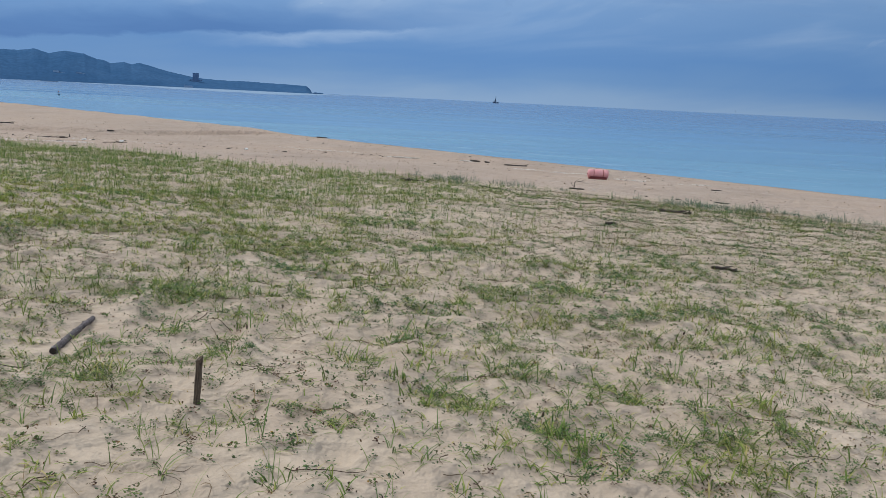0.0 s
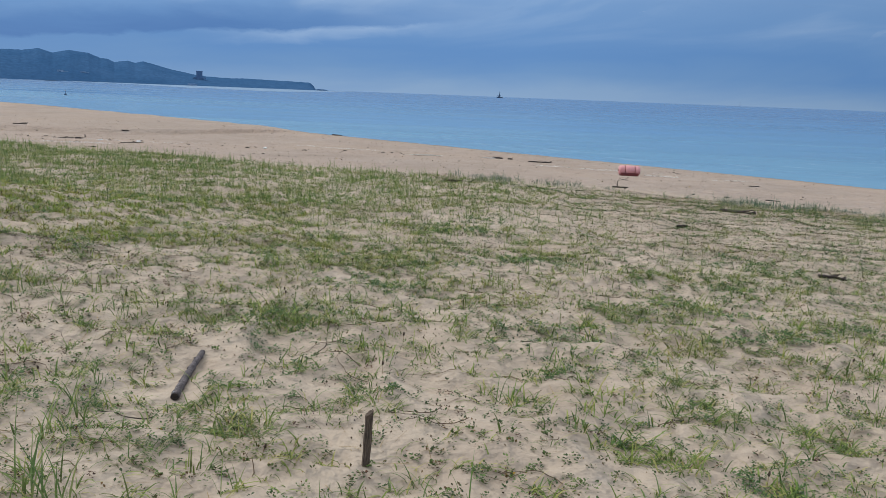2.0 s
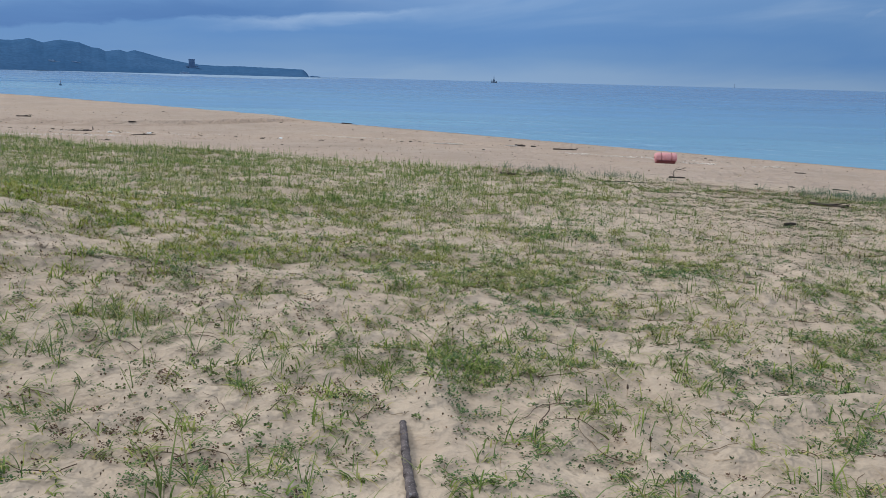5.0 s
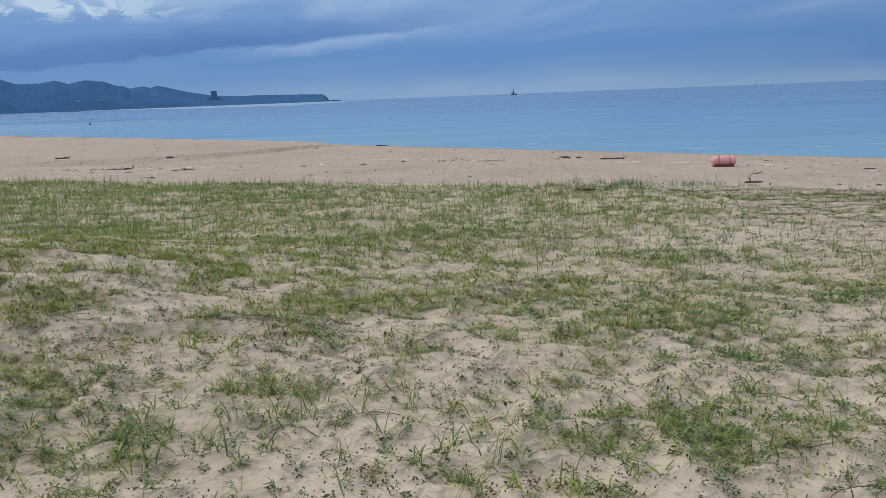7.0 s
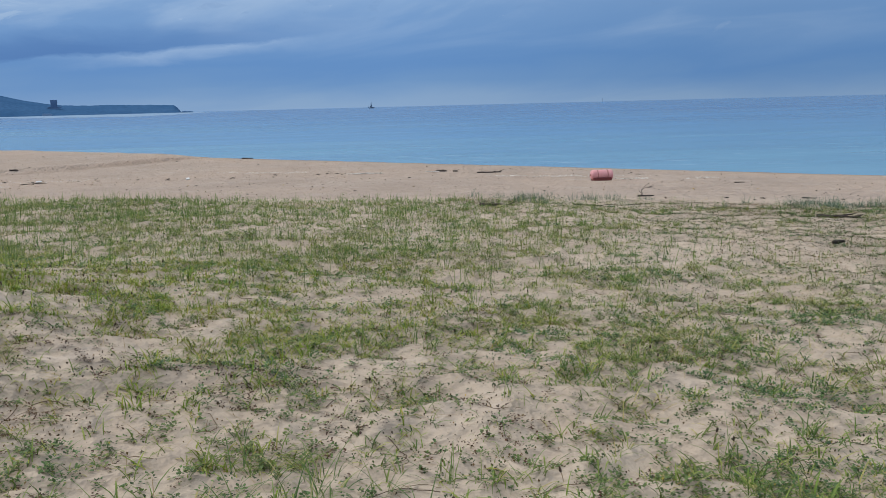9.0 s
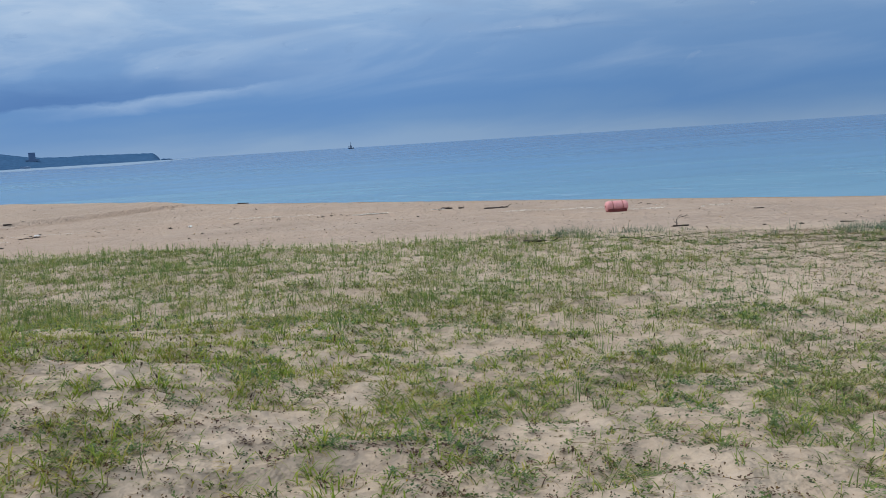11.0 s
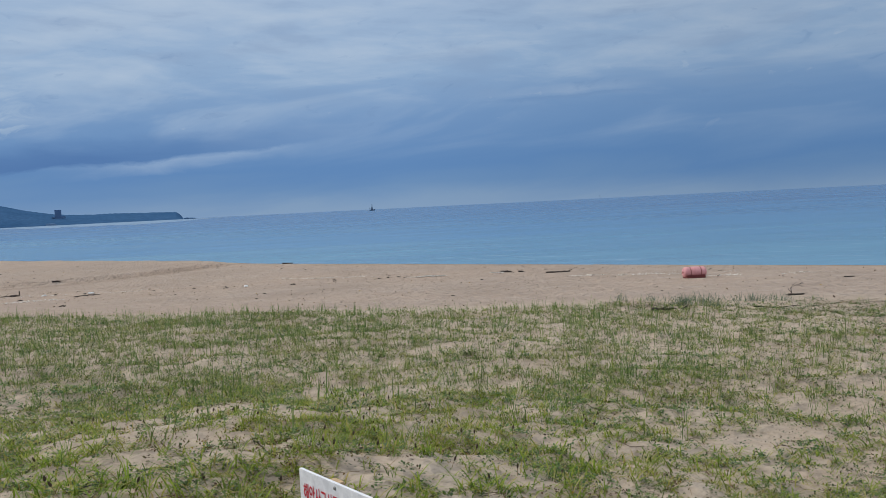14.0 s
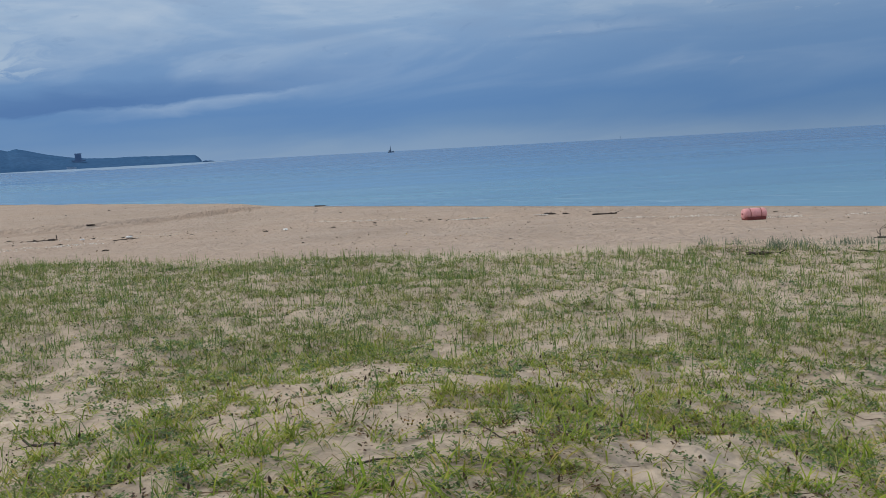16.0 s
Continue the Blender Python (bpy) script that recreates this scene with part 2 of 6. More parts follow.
def sand_material():
    m, n, b, _ = material("sand", 0.95)
    b.inputs["Specular IOR Level"].default_value = 0.15
    v = coords(n)
    sx = n.add("ShaderNodeSeparateXYZ")
    n.wire(v, sx.inputs[0])
    # beyond the planted dune the beach sand is pinker and coarser
    past = n.math("SUBTRACT", sx.outputs[1], n.math("SUBTRACT", 21.5, n.math("MULTIPLY", sx.outputs[0], 0.33)))
    past = n.ramp(n.math("DIVIDE", n.math("ADD", past, 3.0), 8.0), [(0.15, 0.0), (0.85, 1.0)])
    c = n.mix(n.ramp(n.noise(v, 0.55, 4), [(0.3, 0.0), (0.7, 1.0)]), (0.374, 0.308, 0.238), (0.486, 0.408, 0.324))
    beach = n.mix(n.ramp(n.noise(v, 0.35, 5), [(0.3, 0.0), (0.7, 1.0)]), (0.356, 0.286, 0.236), (0.444, 0.364, 0.306))
    beach = n.mix(n.ramp(n.noise(v, 0.085, 3), [(0.38, 0.0), (0.62, 0.7)]), beach, (0.455, 0.352, 0.280))
    beach = n.mix(n.ramp(n.noise(n.scaled(v, (0.5, 1.6, 1.0)), 1.0, 4, 0.6), [(0.56, 0.0), (0.72, 0.5)]), beach, (0.50, 0.435, 0.395))
    c = n.mix(past, c, beach)
    # damp sand towards the water
    across = n.math("ADD", n.math("MULTIPLY", sx.outputs[0], 0.70), n.math("MULTIPLY", sx.outputs[1], 0.714))
    damp = n.math("ADD", across, n.math("MULTIPLY", n.noise(v, 0.4, 3), 2.0))
    c = n.mix(n.ramp(n.math("DIVIDE", n.math("SUBTRACT", damp, 36.0), 6.0), [(0.45, 0.0), (0.75, 1.0)]), c, (0.27, 0.185, 0.125))
    # a darker, browner band of sand along the foot of the scarp
    cut = n.ramp(n.math("DIVIDE", n.math("ADD", sx.outputs[0], 30.0), 22.0), [(0.09, 0.09), (0.24, 0.07), (0.41, 0.10), (0.586, 0.28), (0.73, 0.49), (1.0, 0.89)])
    off = n.math("SUBTRACT", n.math("SUBTRACT", sx.outputs[1], 50.3), n.math("MULTIPLY", cut, 26.0))
    off = n.math("ADD", off, n.math("MULTIPLY", n.noise(v, 0.5, 4), 2.4))
    foot = n.ramp(n.math("DIVIDE", n.math("ADD", off, 2.0), 4.0), [(0.25, 0.0), (0.52, 1.0), (0.66, 1.0), (0.90, 0.0)])
    foot = n.math("MULTIPLY", foot, n.ramp(n.math("DIVIDE", n.math("ADD", sx.outputs[0], 34.0), 22.0), [(0.0, 0.0), (0.3, 1.0), (0.9, 1.0), (1.0, 0.0)]))
    c = n.mix(n.math("MULTIPLY", foot, 0.50), c, (0.270, 0.195, 0.150))
    grain = n.noise(v, 900, 2, 0.7)
    c = n.mix(n.ramp(grain, [(0.35, 0.35), (0.6, 0.0)]), c, (0.24, 0.19, 0.148))
    blot = n.noise(v, 1.7, 5, 0.65, 0.6)
    c = n.mix(n.math("MULTIPLY", n.ramp(blot, [(0.42, 1.0), (0.52, 0.0)]), 0.20), c, (0.29, 0.225, 0.18))
    c = n.mix(n.math("MULTIPLY", n.ramp(blot, [(0.57, 0.0), (0.70, 1.0)]), 0.35), c, (0.50, 0.425, 0.365))
    mid = n.noise(v, 8, 3, 0.55)
    # a little shade put into the colour where this relief dips
    c = n.mix(n.ramp(mid, [(0.35, 0.30), (0.55, 0.0)]), c, (0.28, 0.225, 0.175))
    n.wire(c, b.inputs["Base Color"])
    h = n.math("ADD", n.math("MULTIPLY", mid, 1.0), n.math("MULTIPLY", n.noise(v, 70, 2), 0.05))
    pit = n.add("ShaderNodeTexVoronoi", feature="SMOOTH_F1")
    n.wire(v, pit.inputs["Vector"])
    pit.inputs["Scale"].default_value = 5.5
    h = n.math("ADD", h, n.math("MULTIPLY", n.math("MULTIPLY", pit.outputs["Distance"], n.ramp(n.noise(v, 1.1, 3), [(0.35, 0.2), (0.65, 1.0)])), 1.3))
    # trodden, wind-dimpled beach
    h = n.math("ADD", h, n.math("MULTIPLY", n.math("MULTIPLY", n.noise(v, 2.6, 4, 0.6), 5.5), past))
    bump(n, b, h, 1.0, 0.065)
    return m


def water_material():
    m, n, b, _ = material("sea_water", 0.16)
    v = coords(n)
    slick = n.noise(n.scaled(v, (0.006, 0.035, 1.0)), 1.0, 5, 0.6, 0.5)
    sx = n.add("ShaderNodeSeparateXYZ")
    n.wire(v, sx.inputs[0])
    across = n.math("ADD", n.math("MULTIPLY", sx.outputs[0], 0.70), n.math("MULTIPLY", sx.outputs[1], 0.714))
    deep = n.ramp(n.math("DIVIDE", n.math("SUBTRACT", across, 38.0), 300.0), [(0.0, (0.105, 0.248, 0.350)), (0.10, (0.072, 0.205, 0.335)), (0.35, (0.038, 0.138, 0.285)), (1.0, (0.024, 0.095, 0.235))])
    thin = n.noise(n.scaled(v, (0.035, 0.16, 1.0)), 1.0, 4, 0.55, 0.8)
    c = n.mix(n.ramp(slick, [(0.42, 0.0), (0.62, 0.60)]), deep, (0.10, 0.22, 0.36))
    c = n.mix(n.ramp(thin, [(0.40, 0.16), (0.52, 0.0)]), c, (0.030, 0.105, 0.215))
    c = n.mix(n.ramp(thin, [(0.55, 0.0), (0.70, 0.22)]), c, (0.16, 0.30, 0.42))
    # broken lines of small spent waves near the sand
    line = n.math("ADD", across, n.math("MULTIPLY", n.noise(v, 0.09, 4), 9.0))
    wave = n.math("FRACT", n.math("DIVIDE", line, 3.1))
    crest = n.ramp(wave, [(0.0, 0.0), (0.10, 1.0), (0.28, 0.0)])
    broken = n.ramp(n.noise(n.scaled(v, (0.10, 0.35, 1.0)), 1.0, 4, 0.6), [(0.50, 0.0), (0.60, 1.0)])
    near = n.ramp(n.math("DIVIDE", n.math("SUBTRACT", across, 38.0), 40.0), [(0.0, 1.0), (1.0, 0.0)])
    foam = n.math("MULTIPLY", n.math("MULTIPLY", crest, broken), near)
    c = n.mix(n.math("MULTIPLY", foam, 0.15), c, (0.75, 0.82, 0.86))
    n.wire(c, b.inputs["Base Color"])
    n.wire(n.ramp(slick, [(0.4, 0.28), (0.65, 0.12)]), b.inputs["Roughness"])
    h = n.math("ADD", n.noise(n.scaled(v, (0.45, 1.3, 1.0)), 1.0, 5, 0.6), n.math("MULTIPLY", n.noise(n.scaled(v, (0.08, 0.22, 1.0)), 1.0, 3), 2.0))
    bump(n, b, h, 0.22, 0.12)
    b.inputs["IOR"].default_value = 1.33
    b.inputs["Specular IOR Level"].default_value = 0.25
    return m


MAT_SAND = sand_material()
MAT_SEA = water_material()
MAT_SEDGE = leafy("sedge_leaf", [(0.0, (0.040, 0.082, 0.020)), (0.30, (0.096, 0.168, 0.036)), (0.55, (0.170, 0.260, 0.054)), (0.76, (0.275, 0.345, 0.084)), (0.9, (0.39, 0.37, 0.13)), (1.0, (0.44, 0.37, 0.17))])
MAT_SEDGE_PALE = leafy("pale_sedge_leaf", [(0.0, (0.068, 0.125, 0.014)), (0.35, (0.155, 0.250, 0.024)), (0.65, (0.248, 0.345, 0.036)), (0.85, (0.35, 0.35, 0.07)), (1.0, (0.37, 0.27, 0.10))])
MAT_RIM = leafy("rim_grass_leaf", [(0.0, (0.058, 0.108, 0.078)), (0.5, (0.100, 0.170, 0.118)), (0.85, (0.15, 0.22, 0.145)), (1.0, (0.25, 0.25, 0.17))])
MAT_SHELL = leafy("broken_shell", [(0.0, (0.50, 0.46, 0.43)), (1.0, (0.78, 0.75, 0.72))], 0.6, 0.05)
MAT_GRASS = leafy("dune_grass_leaf", [(0.0, (0.080, 0.150, 0.046)), (0.5, (0.150, 0.250, 0.070)), (0.82, (0.230, 0.325, 0.095)), (1.0, (0.38, 0.36, 0.18))])
MAT_CREEPER = leafy("creeper_leaf", [(0.0, (0.036, 0.072, 0.032)), (0.4, (0.080, 0.156, 0.062)), (0.8, (0.140, 0.240, 0.086)), (0.95, (0.19, 0.28, 0.09)), (1.0, (0.40, 0.33, 0.08))], 0.5)
MAT_SEEDLING = leafy("seedling_leaf", [(0.0, (0.030, 0.055, 0.028)), (0.5, (0.055, 0.095, 0.040)), (0.85, (0.085, 0.120, 0.045)), (1.0, (0.14, 0.10, 0.05))], 0.6, 0.1)
MAT_ROSETTE = leafy("rosette_leaf", [(0.0, (0.024, 0.052, 0.022)), (0.45, (0.058, 0.118, 0.044)), (0.75, (0.115, 0.190, 0.064)), (0.9, (0.15, 0.15, 0.05)), (1.0, (0.15, 0.075, 0.045))], 0.55, 0.15)
MAT_WILTED = leafy("wilted_leaf", [(0.0, (0.034, 0.022, 0.020)), (0.4, (0.072, 0.036, 0.032)), (0.7, (0.115, 0.060, 0.042)), (0.88, (0.070, 0.085, 0.035)), (1.0, (0.24, 0.15, 0.06))], 0.7, 0.1)
MAT_BLADE = leafy("single_blade", [(0.0, (0.058, 0.108, 0.036)), (0.35, (0.105, 0.176, 0.056)), (0.65, (0.172, 0.250, 0.082)), (0.84, (0.28, 0.32, 0.11)), (1.0, (0.44, 0.39, 0.19))], 0.55, 0.25, True)
MAT_LEAF = leafy("single_round_leaf", [(0.0, (0.040, 0.085, 0.032)), (0.45, (0.080, 0.160, 0.055)), (0.75, (0.125, 0.215, 0.070)), (0.88, (0.085, 0.050, 0.035)), (0.96, (0.12, 0.065, 0.04)), (1.0, (0.42, 0.27, 0.05))], 0.55, 0.15, True)
MAT_SCRAP = leafy("dry_scrap", [(0.0, (0.028, 0.020, 0.017)), (0.40, (0.050, 0.034, 0.027)), (0.65, (0.040, 0.048, 0.024)), (0.85, (0.11, 0.060, 0.042)), (0.95, (0.19, 0.12, 0.06)), (1.0, (0.42, 0.28, 0.04))], 0.9, 0.05)
MAT_RUNNER = leafy("dry_runner", [(0.0, (0.050, 0.034, 0.026)), (0.5, (0.11, 0.075, 0.055)), (0.8, (0.20, 0.15, 0.10)), (1.0, (0.36, 0.28, 0.18))], 0.85, 0.0)
MAT_STRAW = leafy("straw", [(0.0, (0.16, 0.11, 0.065)), (0.6, (0.30, 0.22, 0.12)), (1.0, (0.42, 0.34, 0.20))], 0.8, 0.1)
MAT_SPIKE = weathered("seed_spike", (0.045, 0.030, 0.020), (0.10, 0.066, 0.042), 120, 0.9)
MAT_DRIFT = weathered("driftwood", (0.026, 0.020, 0.018), (0.085, 0.066, 0.056), 14, 0.9, (1, 1, 1), 0.004)
MAT_BRANCH = weathered("bleached_branch", (0.060, 0.048, 0.042), (0.135, 0.110, 0.095), 20, 0.9)
MAT_LOG = weathered("dark_wet_log", (0.040, 0.032, 0.034), (0.165, 0.138, 0.142), 34, 0.75, (1, 1, 1), 0.006, 0.0, (0.24, 0.22, 0.225))
MAT_CUT = weathered("log_end", (0.015, 0.012, 0.011), (0.05, 0.038, 0.030), 60, 0.9)
MAT_STAKE = weathered("weathered_stake", (0.036, 0.026, 0.020), (0.19, 0.140, 0.10), 30, 0.9, (6, 6, 0.6), 0.004)
MAT_PINK = weathered("faded_pink_plastic", (0.66, 0.285, 0.30), (0.75, 0.375, 0.385), 5, 0.55, (1, 1, 1), 0.002, 0.0, (0.60, 0.29, 0.29))
# dark red that holds the shade and wet of the float's underside
MAT_PINK_DARK = weathered("shaded_wet_pink_plastic", (0.12, 0.025, 0.024), (0.20, 0.045, 0.042), 8, 0.7)
MAT_HOOP = weathered("dull_red_hoop", (0.26, 0.085, 0.075), (0.36, 0.13, 0.11), 20, 0.7)
MAT_WHITE = weathered("white_sign_board", (0.74, 0.76, 0.80), (0.82, 0.83, 0.85), 6, 0.4, (1, 1, 1), 0.0003)
MAT_RED = weathered("red_print", (0.50, 0.012, 0.03), (0.60, 0.02, 0.045), 30, 0.5, (1, 1, 1), 0.0001)
MAT_BLACK = weathered("black_print", (0.012, 0.012, 0.015), (0.03, 0.03, 0.035), 30, 0.5, (1, 1, 1), 0.0001)
MAT_NAVY = weathered("navy_print", (0.014, 0.025, 0.13), (0.022, 0.038, 0.17), 30, 0.5, (1, 1, 1), 0.0001)
MAT_BATTEN = weathered("pale_pine_batten", (0.46, 0.31, 0.17), (0.58, 0.41, 0.25), 20, 0.7, (5, 5, 0.5), 0.001)
MAT_STEEL = weathered("dull_steel", (0.2, 0.2, 0.2), (0.35, 0.35, 0.35), 40, 0.4, (1, 1, 1), 0.0002, 0.8)
# forest green with the distance haze mixed into its base colour
MAT_HAZE_FOREST = weathered("haze_blue_forest", (0.036, 0.098, 0.205), (0.052, 0.122, 0.240), 0.012, 1.0, (1, 1, 1), 0.8)
MAT_STONE = weathered("grey_stone", (0.085, 0.080, 0.078), (0.19, 0.182, 0.175), 14, 0.9, (1, 1, 1), 0.010, 0.0, (0.30, 0.29, 0.28))
# far buildings: blue of the haze is painted into these base colours
MAT_TOWER = weathered("haze_blue_concrete", (0.105, 0.190, 0.335), (0.125, 0.215, 0.370), 0.1, 1.0)
MAT_FARGLASS = weathered("haze_blue_window", (0.085, 0.160, 0.300), (0.095, 0.175, 0.320), 0.1, 1.0)
MAT_FARWHITE = weathered("haze_blue_white_wall", (0.22, 0.34, 0.50), (0.30, 0.43, 0.60), 0.2, 1.0)
MAT_HULL = weathered("dark_hull", (0.085, 0.135, 0.205), (0.11, 0.165, 0.24), 0.5, 1.0)
MAT_CABIN = weathered("cabin_paint", (0.16, 0.22, 0.30), (0.24, 0.30, 0.38), 0.5, 1.0)
# sky reflection of calm far water, put into a pale base colour
MAT_SLICK = weathered("pale_slick", (0.12, 0.23, 0.37), (0.18, 0.29, 0.43), 0.02, 0.6)
MAT_LITTER = weathered("white_plastic_litter", (0.62, 0.63, 0.65), (0.80, 0.80, 0.80), 12, 0.5)

# ---------------------------------------------------------------- relief
SEA_Z = -1.8
STONE = (-5.41, 5.98)
RNG = np.random.default_rng(7)


def lattice(x, y, seed):
    """Smooth value noise on a unit lattice, -1 to 1."""
    xi, yi = np.floor(x).astype(np.int64), np.floor(y).astype(np.int64)
    fx, fy = x - xi, y - yi
    fx, fy = fx * fx * (3 - 2 * fx), fy * fy * (3 - 2 * fy)

    def val(i, j):
        k = (i * 374761393 + j * 668265263 + seed * 1274126177) & 0xFFFFFFFF
        k = ((k ^ (k >> 13)) * 1103515245) & 0xFFFFFFFF
        return ((k ^ (k >> 16)) & 0xFFFF) / 32767.5 - 1.0

    return (val(xi, yi) * (1 - fx) + val(xi + 1, yi) * fx) * (1 - fy) + (val(xi, yi + 1) * (1 - fx) + val(xi + 1, yi + 1) * fx) * fy


def fbm(x, y, scale, seed, octaves=3):
    total, amp, norm = 0.0, 1.0, 0.0
    for k in range(octaves):
        total = total + amp * lattice(x / scale * 2 ** k + 17.3 * k, y / scale * 2 ** k - 9.1 * k, seed + k)
        norm += amp
        amp *= 0.5
    return total / norm


def crests(x, y, scale, seed):
    """Trodden, wind-shaped sand: rounded hollows between sharp crests."""
    wx, wy = 0.30 * scale * lattice(x / scale, y / scale, seed + 5), 0.30 * scale * lattice(x / scale, y / scale, seed + 6)
    return 0.6 - 2.0 * np.abs(lattice((x + wx) / scale, (y + wy) / (0.75 * scale), seed))


def smooth(a, b, x):
    t = np.clip((x - a) / (b - a), 0, 1)
    return t * t * (3 - 2 * t)


def edge_y(x):
    """Where the planted dune gives way to open beach."""
    return 20.5 - np.where(x > 0, 0.42, 0.13) * x + 0.6 * lattice(x / 2.3, x * 0, 91)


def relief(x, y):
    x, y = np.asarray(x, float), np.asarray(y, float)
    xc, yc = np.clip(x, -40, 25), np.clip(y, -12, 40)
    dune = 0.0033 - 0.0302 * np.clip(xc, -16, 20) - 0.01965 * yc + 0.474 * np.exp(-((x + 7.4) / 2.0) ** 2 - ((y - 9.2) / 2.5) ** 2)
    e = (y - (20.5 - np.where(x > 0, 0.42, 0.13) * xc)) / 1.06
    across = 0.70 * x + 0.714 * y
    flat = np.interp(e, [-2, 0, 3, 8, 13, 18, 24, 34, 60], [-0.35, -0.48, -0.66, -0.95, -1.2, -1.42, -1.55, -1.62, -1.68])
    face = SEA_Z + 0.055 * (39.2 - across)
    beach = np.minimum(flat, face)
    # low scarp that an old tide cut across the sand
    scarp_y = np.interp(x, [-60, -40, -28, -24.7, -21, -17.1, -13.9, -8], [60, 54, 52.6, 52.4, 53.2, 57.7, 63.0, 73])
    beach = beach + 0.24 * smooth(-0.32, 0.32, y - scarp_y - 0.5 * lattice(x / 2.0, x * 0, 5)) * smooth(-12.5, -15.5, x) * smooth(39.4, 38.4, across)
    z = dune + (beach - dune) * smooth(-0.5, 3.5, e)
    z = np.where(across > 39.2, np.maximum(SEA_Z - 0.05 * (across - 39.2), -7.0), z)
    near = np.exp(-(np.maximum(np.hypot(x + 3, y - 8) - 9, 0) / 6.0) ** 2)
    dry = smooth(41, 37, across)
    near = near * (1 - 0.6 * np.exp(-((x + 2.34) / 0.28) ** 2 - ((y - 5.22) / 0.5) ** 2))
    z = z + dry * (0.045 * fbm(x, y, 1.7, 3) * (0.4 + 0.6 * near) + near * (0.026 * fbm(x, y, 0.40, 11, 2) + 0.030 * crests(x, y, 0.50, 29) + 0.020 * crests(x, y, 0.24, 37) + 0.006 * crests(x, y, 0.12, 43)))
    z = z + dry * (1 - np.exp(-(np.maximum(np.hypot(x + 3, y - 8) - 9, 0) / 6.0) ** 2)) * 0.02 * fbm(x, y, 0.9, 47, 2)
    return z


# spots whose level is known: x, y, level, reach
PINS = [(-2.34, 5.2, -0.085, 0.7), (-1.24, 4.15, -0.075, 0.5)]
PINNED = [(a, b, c - float(relief(np.array([a]), np.array([b]))[0]), r) for a, b, c, r in PINS]


def height(x, y):
    z = relief(x, y)
    for a, b, d, r in PINNED:
        z = z + d * np.exp(-((x - a) ** 2 + (y - b) ** 2) / r ** 2)
    return z


def H(x, y):
    return float(height(np.array([x]), np.array([y]))[0])


def soft_mesh(name, verts, quads, tris=None, smooth_faces=False):
    """A mesh straight from arrays."""
    me = bpy.data.meshes.new(name)
    quads = np.zeros((0, 4), np.int32) if quads is None else np.asarray(quads, np.int32)
    tris = np.zeros((0, 3), np.int32) if tris is None else np.asarray(tris, np.int32)
    me.vertices.add(len(verts))
    me.vertices.foreach_set("co", np.asarray(verts, np.float32).ravel())
    loops = np.concatenate([quads.ravel(), tris.ravel()])
    me.loops.add(len(loops))
    me.loops.foreach_set("vertex_index", loops)
    starts = np.concatenate([np.arange(len(quads)) * 4, len(quads) * 4 + np.arange(len(tris)) * 3]).astype(np.int32)
    me.polygons.add(len(starts))
    me.polygons.foreach_set("loop_start", starts)
    me.polygons.foreach_set("use_smooth", np.full(len(starts), smooth_faces))
    me.update(calc_edges=True)
    me.validate()
    return me


def grid_lines(lo, hi, step, grow_out, far):
    core = list(np.arange(lo, hi + 1e-6, step))
    up, s, p = [], step, core[-1]
    while p < far[1]:
        s *= grow_out if s < 1.2 else 1.15
        p += s
        up.append(p)
    down, s, p = [], step, core[0]
    while p > far[0]:
        s *= 1.05 if s < 1.2 else 1.2
        p -= s
        down.append(p)
    return np.array(down[::-1] + core + up)


gx = grid_lines(-9.2, 3.2, 0.048, 1.055, (-4800, 4800))
gy = grid_lines(2.9, 8.8, 0.044, 1.026, (-4800, 4800))
gy = np.unique(np.concatenate([gy, np.arange(48.0, 64.0, 0.3)]))
GX, GY = np.meshgrid(gx, gy)
GZ = height(GX, GY)
nx, ny = len(gx), len(gy)
idx = np.arange(nx * ny).reshape(ny, nx)
cells = np.stack([idx[:-1, :-1], idx[:-1, 1:], idx[1:, 1:], idx[1:, :-1]], -1).reshape(-1, 4)
ground = new("ground", soft_mesh("ground", np.stack([GX, GY, GZ], -1).reshape(-1, 3), cells, None, True))
ground.data.materials.append(MAT_SAND)
tagged(ground, "pale tan dune sand and pinkish beach, hummocky and footprinted", "ground", kind="structure")

wx = np.concatenate([-np.geomspace(4900, 20, 40), np.linspace(-10, 10, 3), np.geomspace(20, 4900, 40)])
WX, WY = np.meshgrid(wx, np.concatenate([[5.0], np.geomspace(20, 4900, 60)]))
widx = np.arange(WX.size).reshape(WX.shape)
wcells = np.stack([widx[:-1, :-1], widx[:-1, 1:], widx[1:, 1:], widx[1:, :-1]], -1).reshape(-1, 4)
water = new("water", soft_mesh("water", np.stack([WX, WY, np.full(WX.shape, SEA_Z)], -1).reshape(-1, 3), wcells, None, True))
water.data.materials.append(MAT_SEA)
tagged(water, "calm blue-green sea with faint slicks and small spent waves", "sea", kind="structure")

# ---------------------------------------------------------------- parts


def mesh_of(bm, name, mat, shade=False):
    me = bpy.data.meshes.new(name)
    bm.normal_update()
    bm.to_mesh(me)
    bm.free()
    me.materials.append(mat)
    for p in me.polygons:
        p.use_smooth = shade
    return me


def part(name, bm, mat, parent=None, label="", shade=False):
    ob = new(name, mesh_of(bm, name, mat, shade))
    ob.parent = parent
    if label:
        tagged(ob, label)
    return ob


def base(name, m, label, category, group="", kind=""):
    ob = new(name)
    ob.empty_display_size = 0.1
    ob.matrix_world = m
    return tagged(ob, label, category, group, kind)


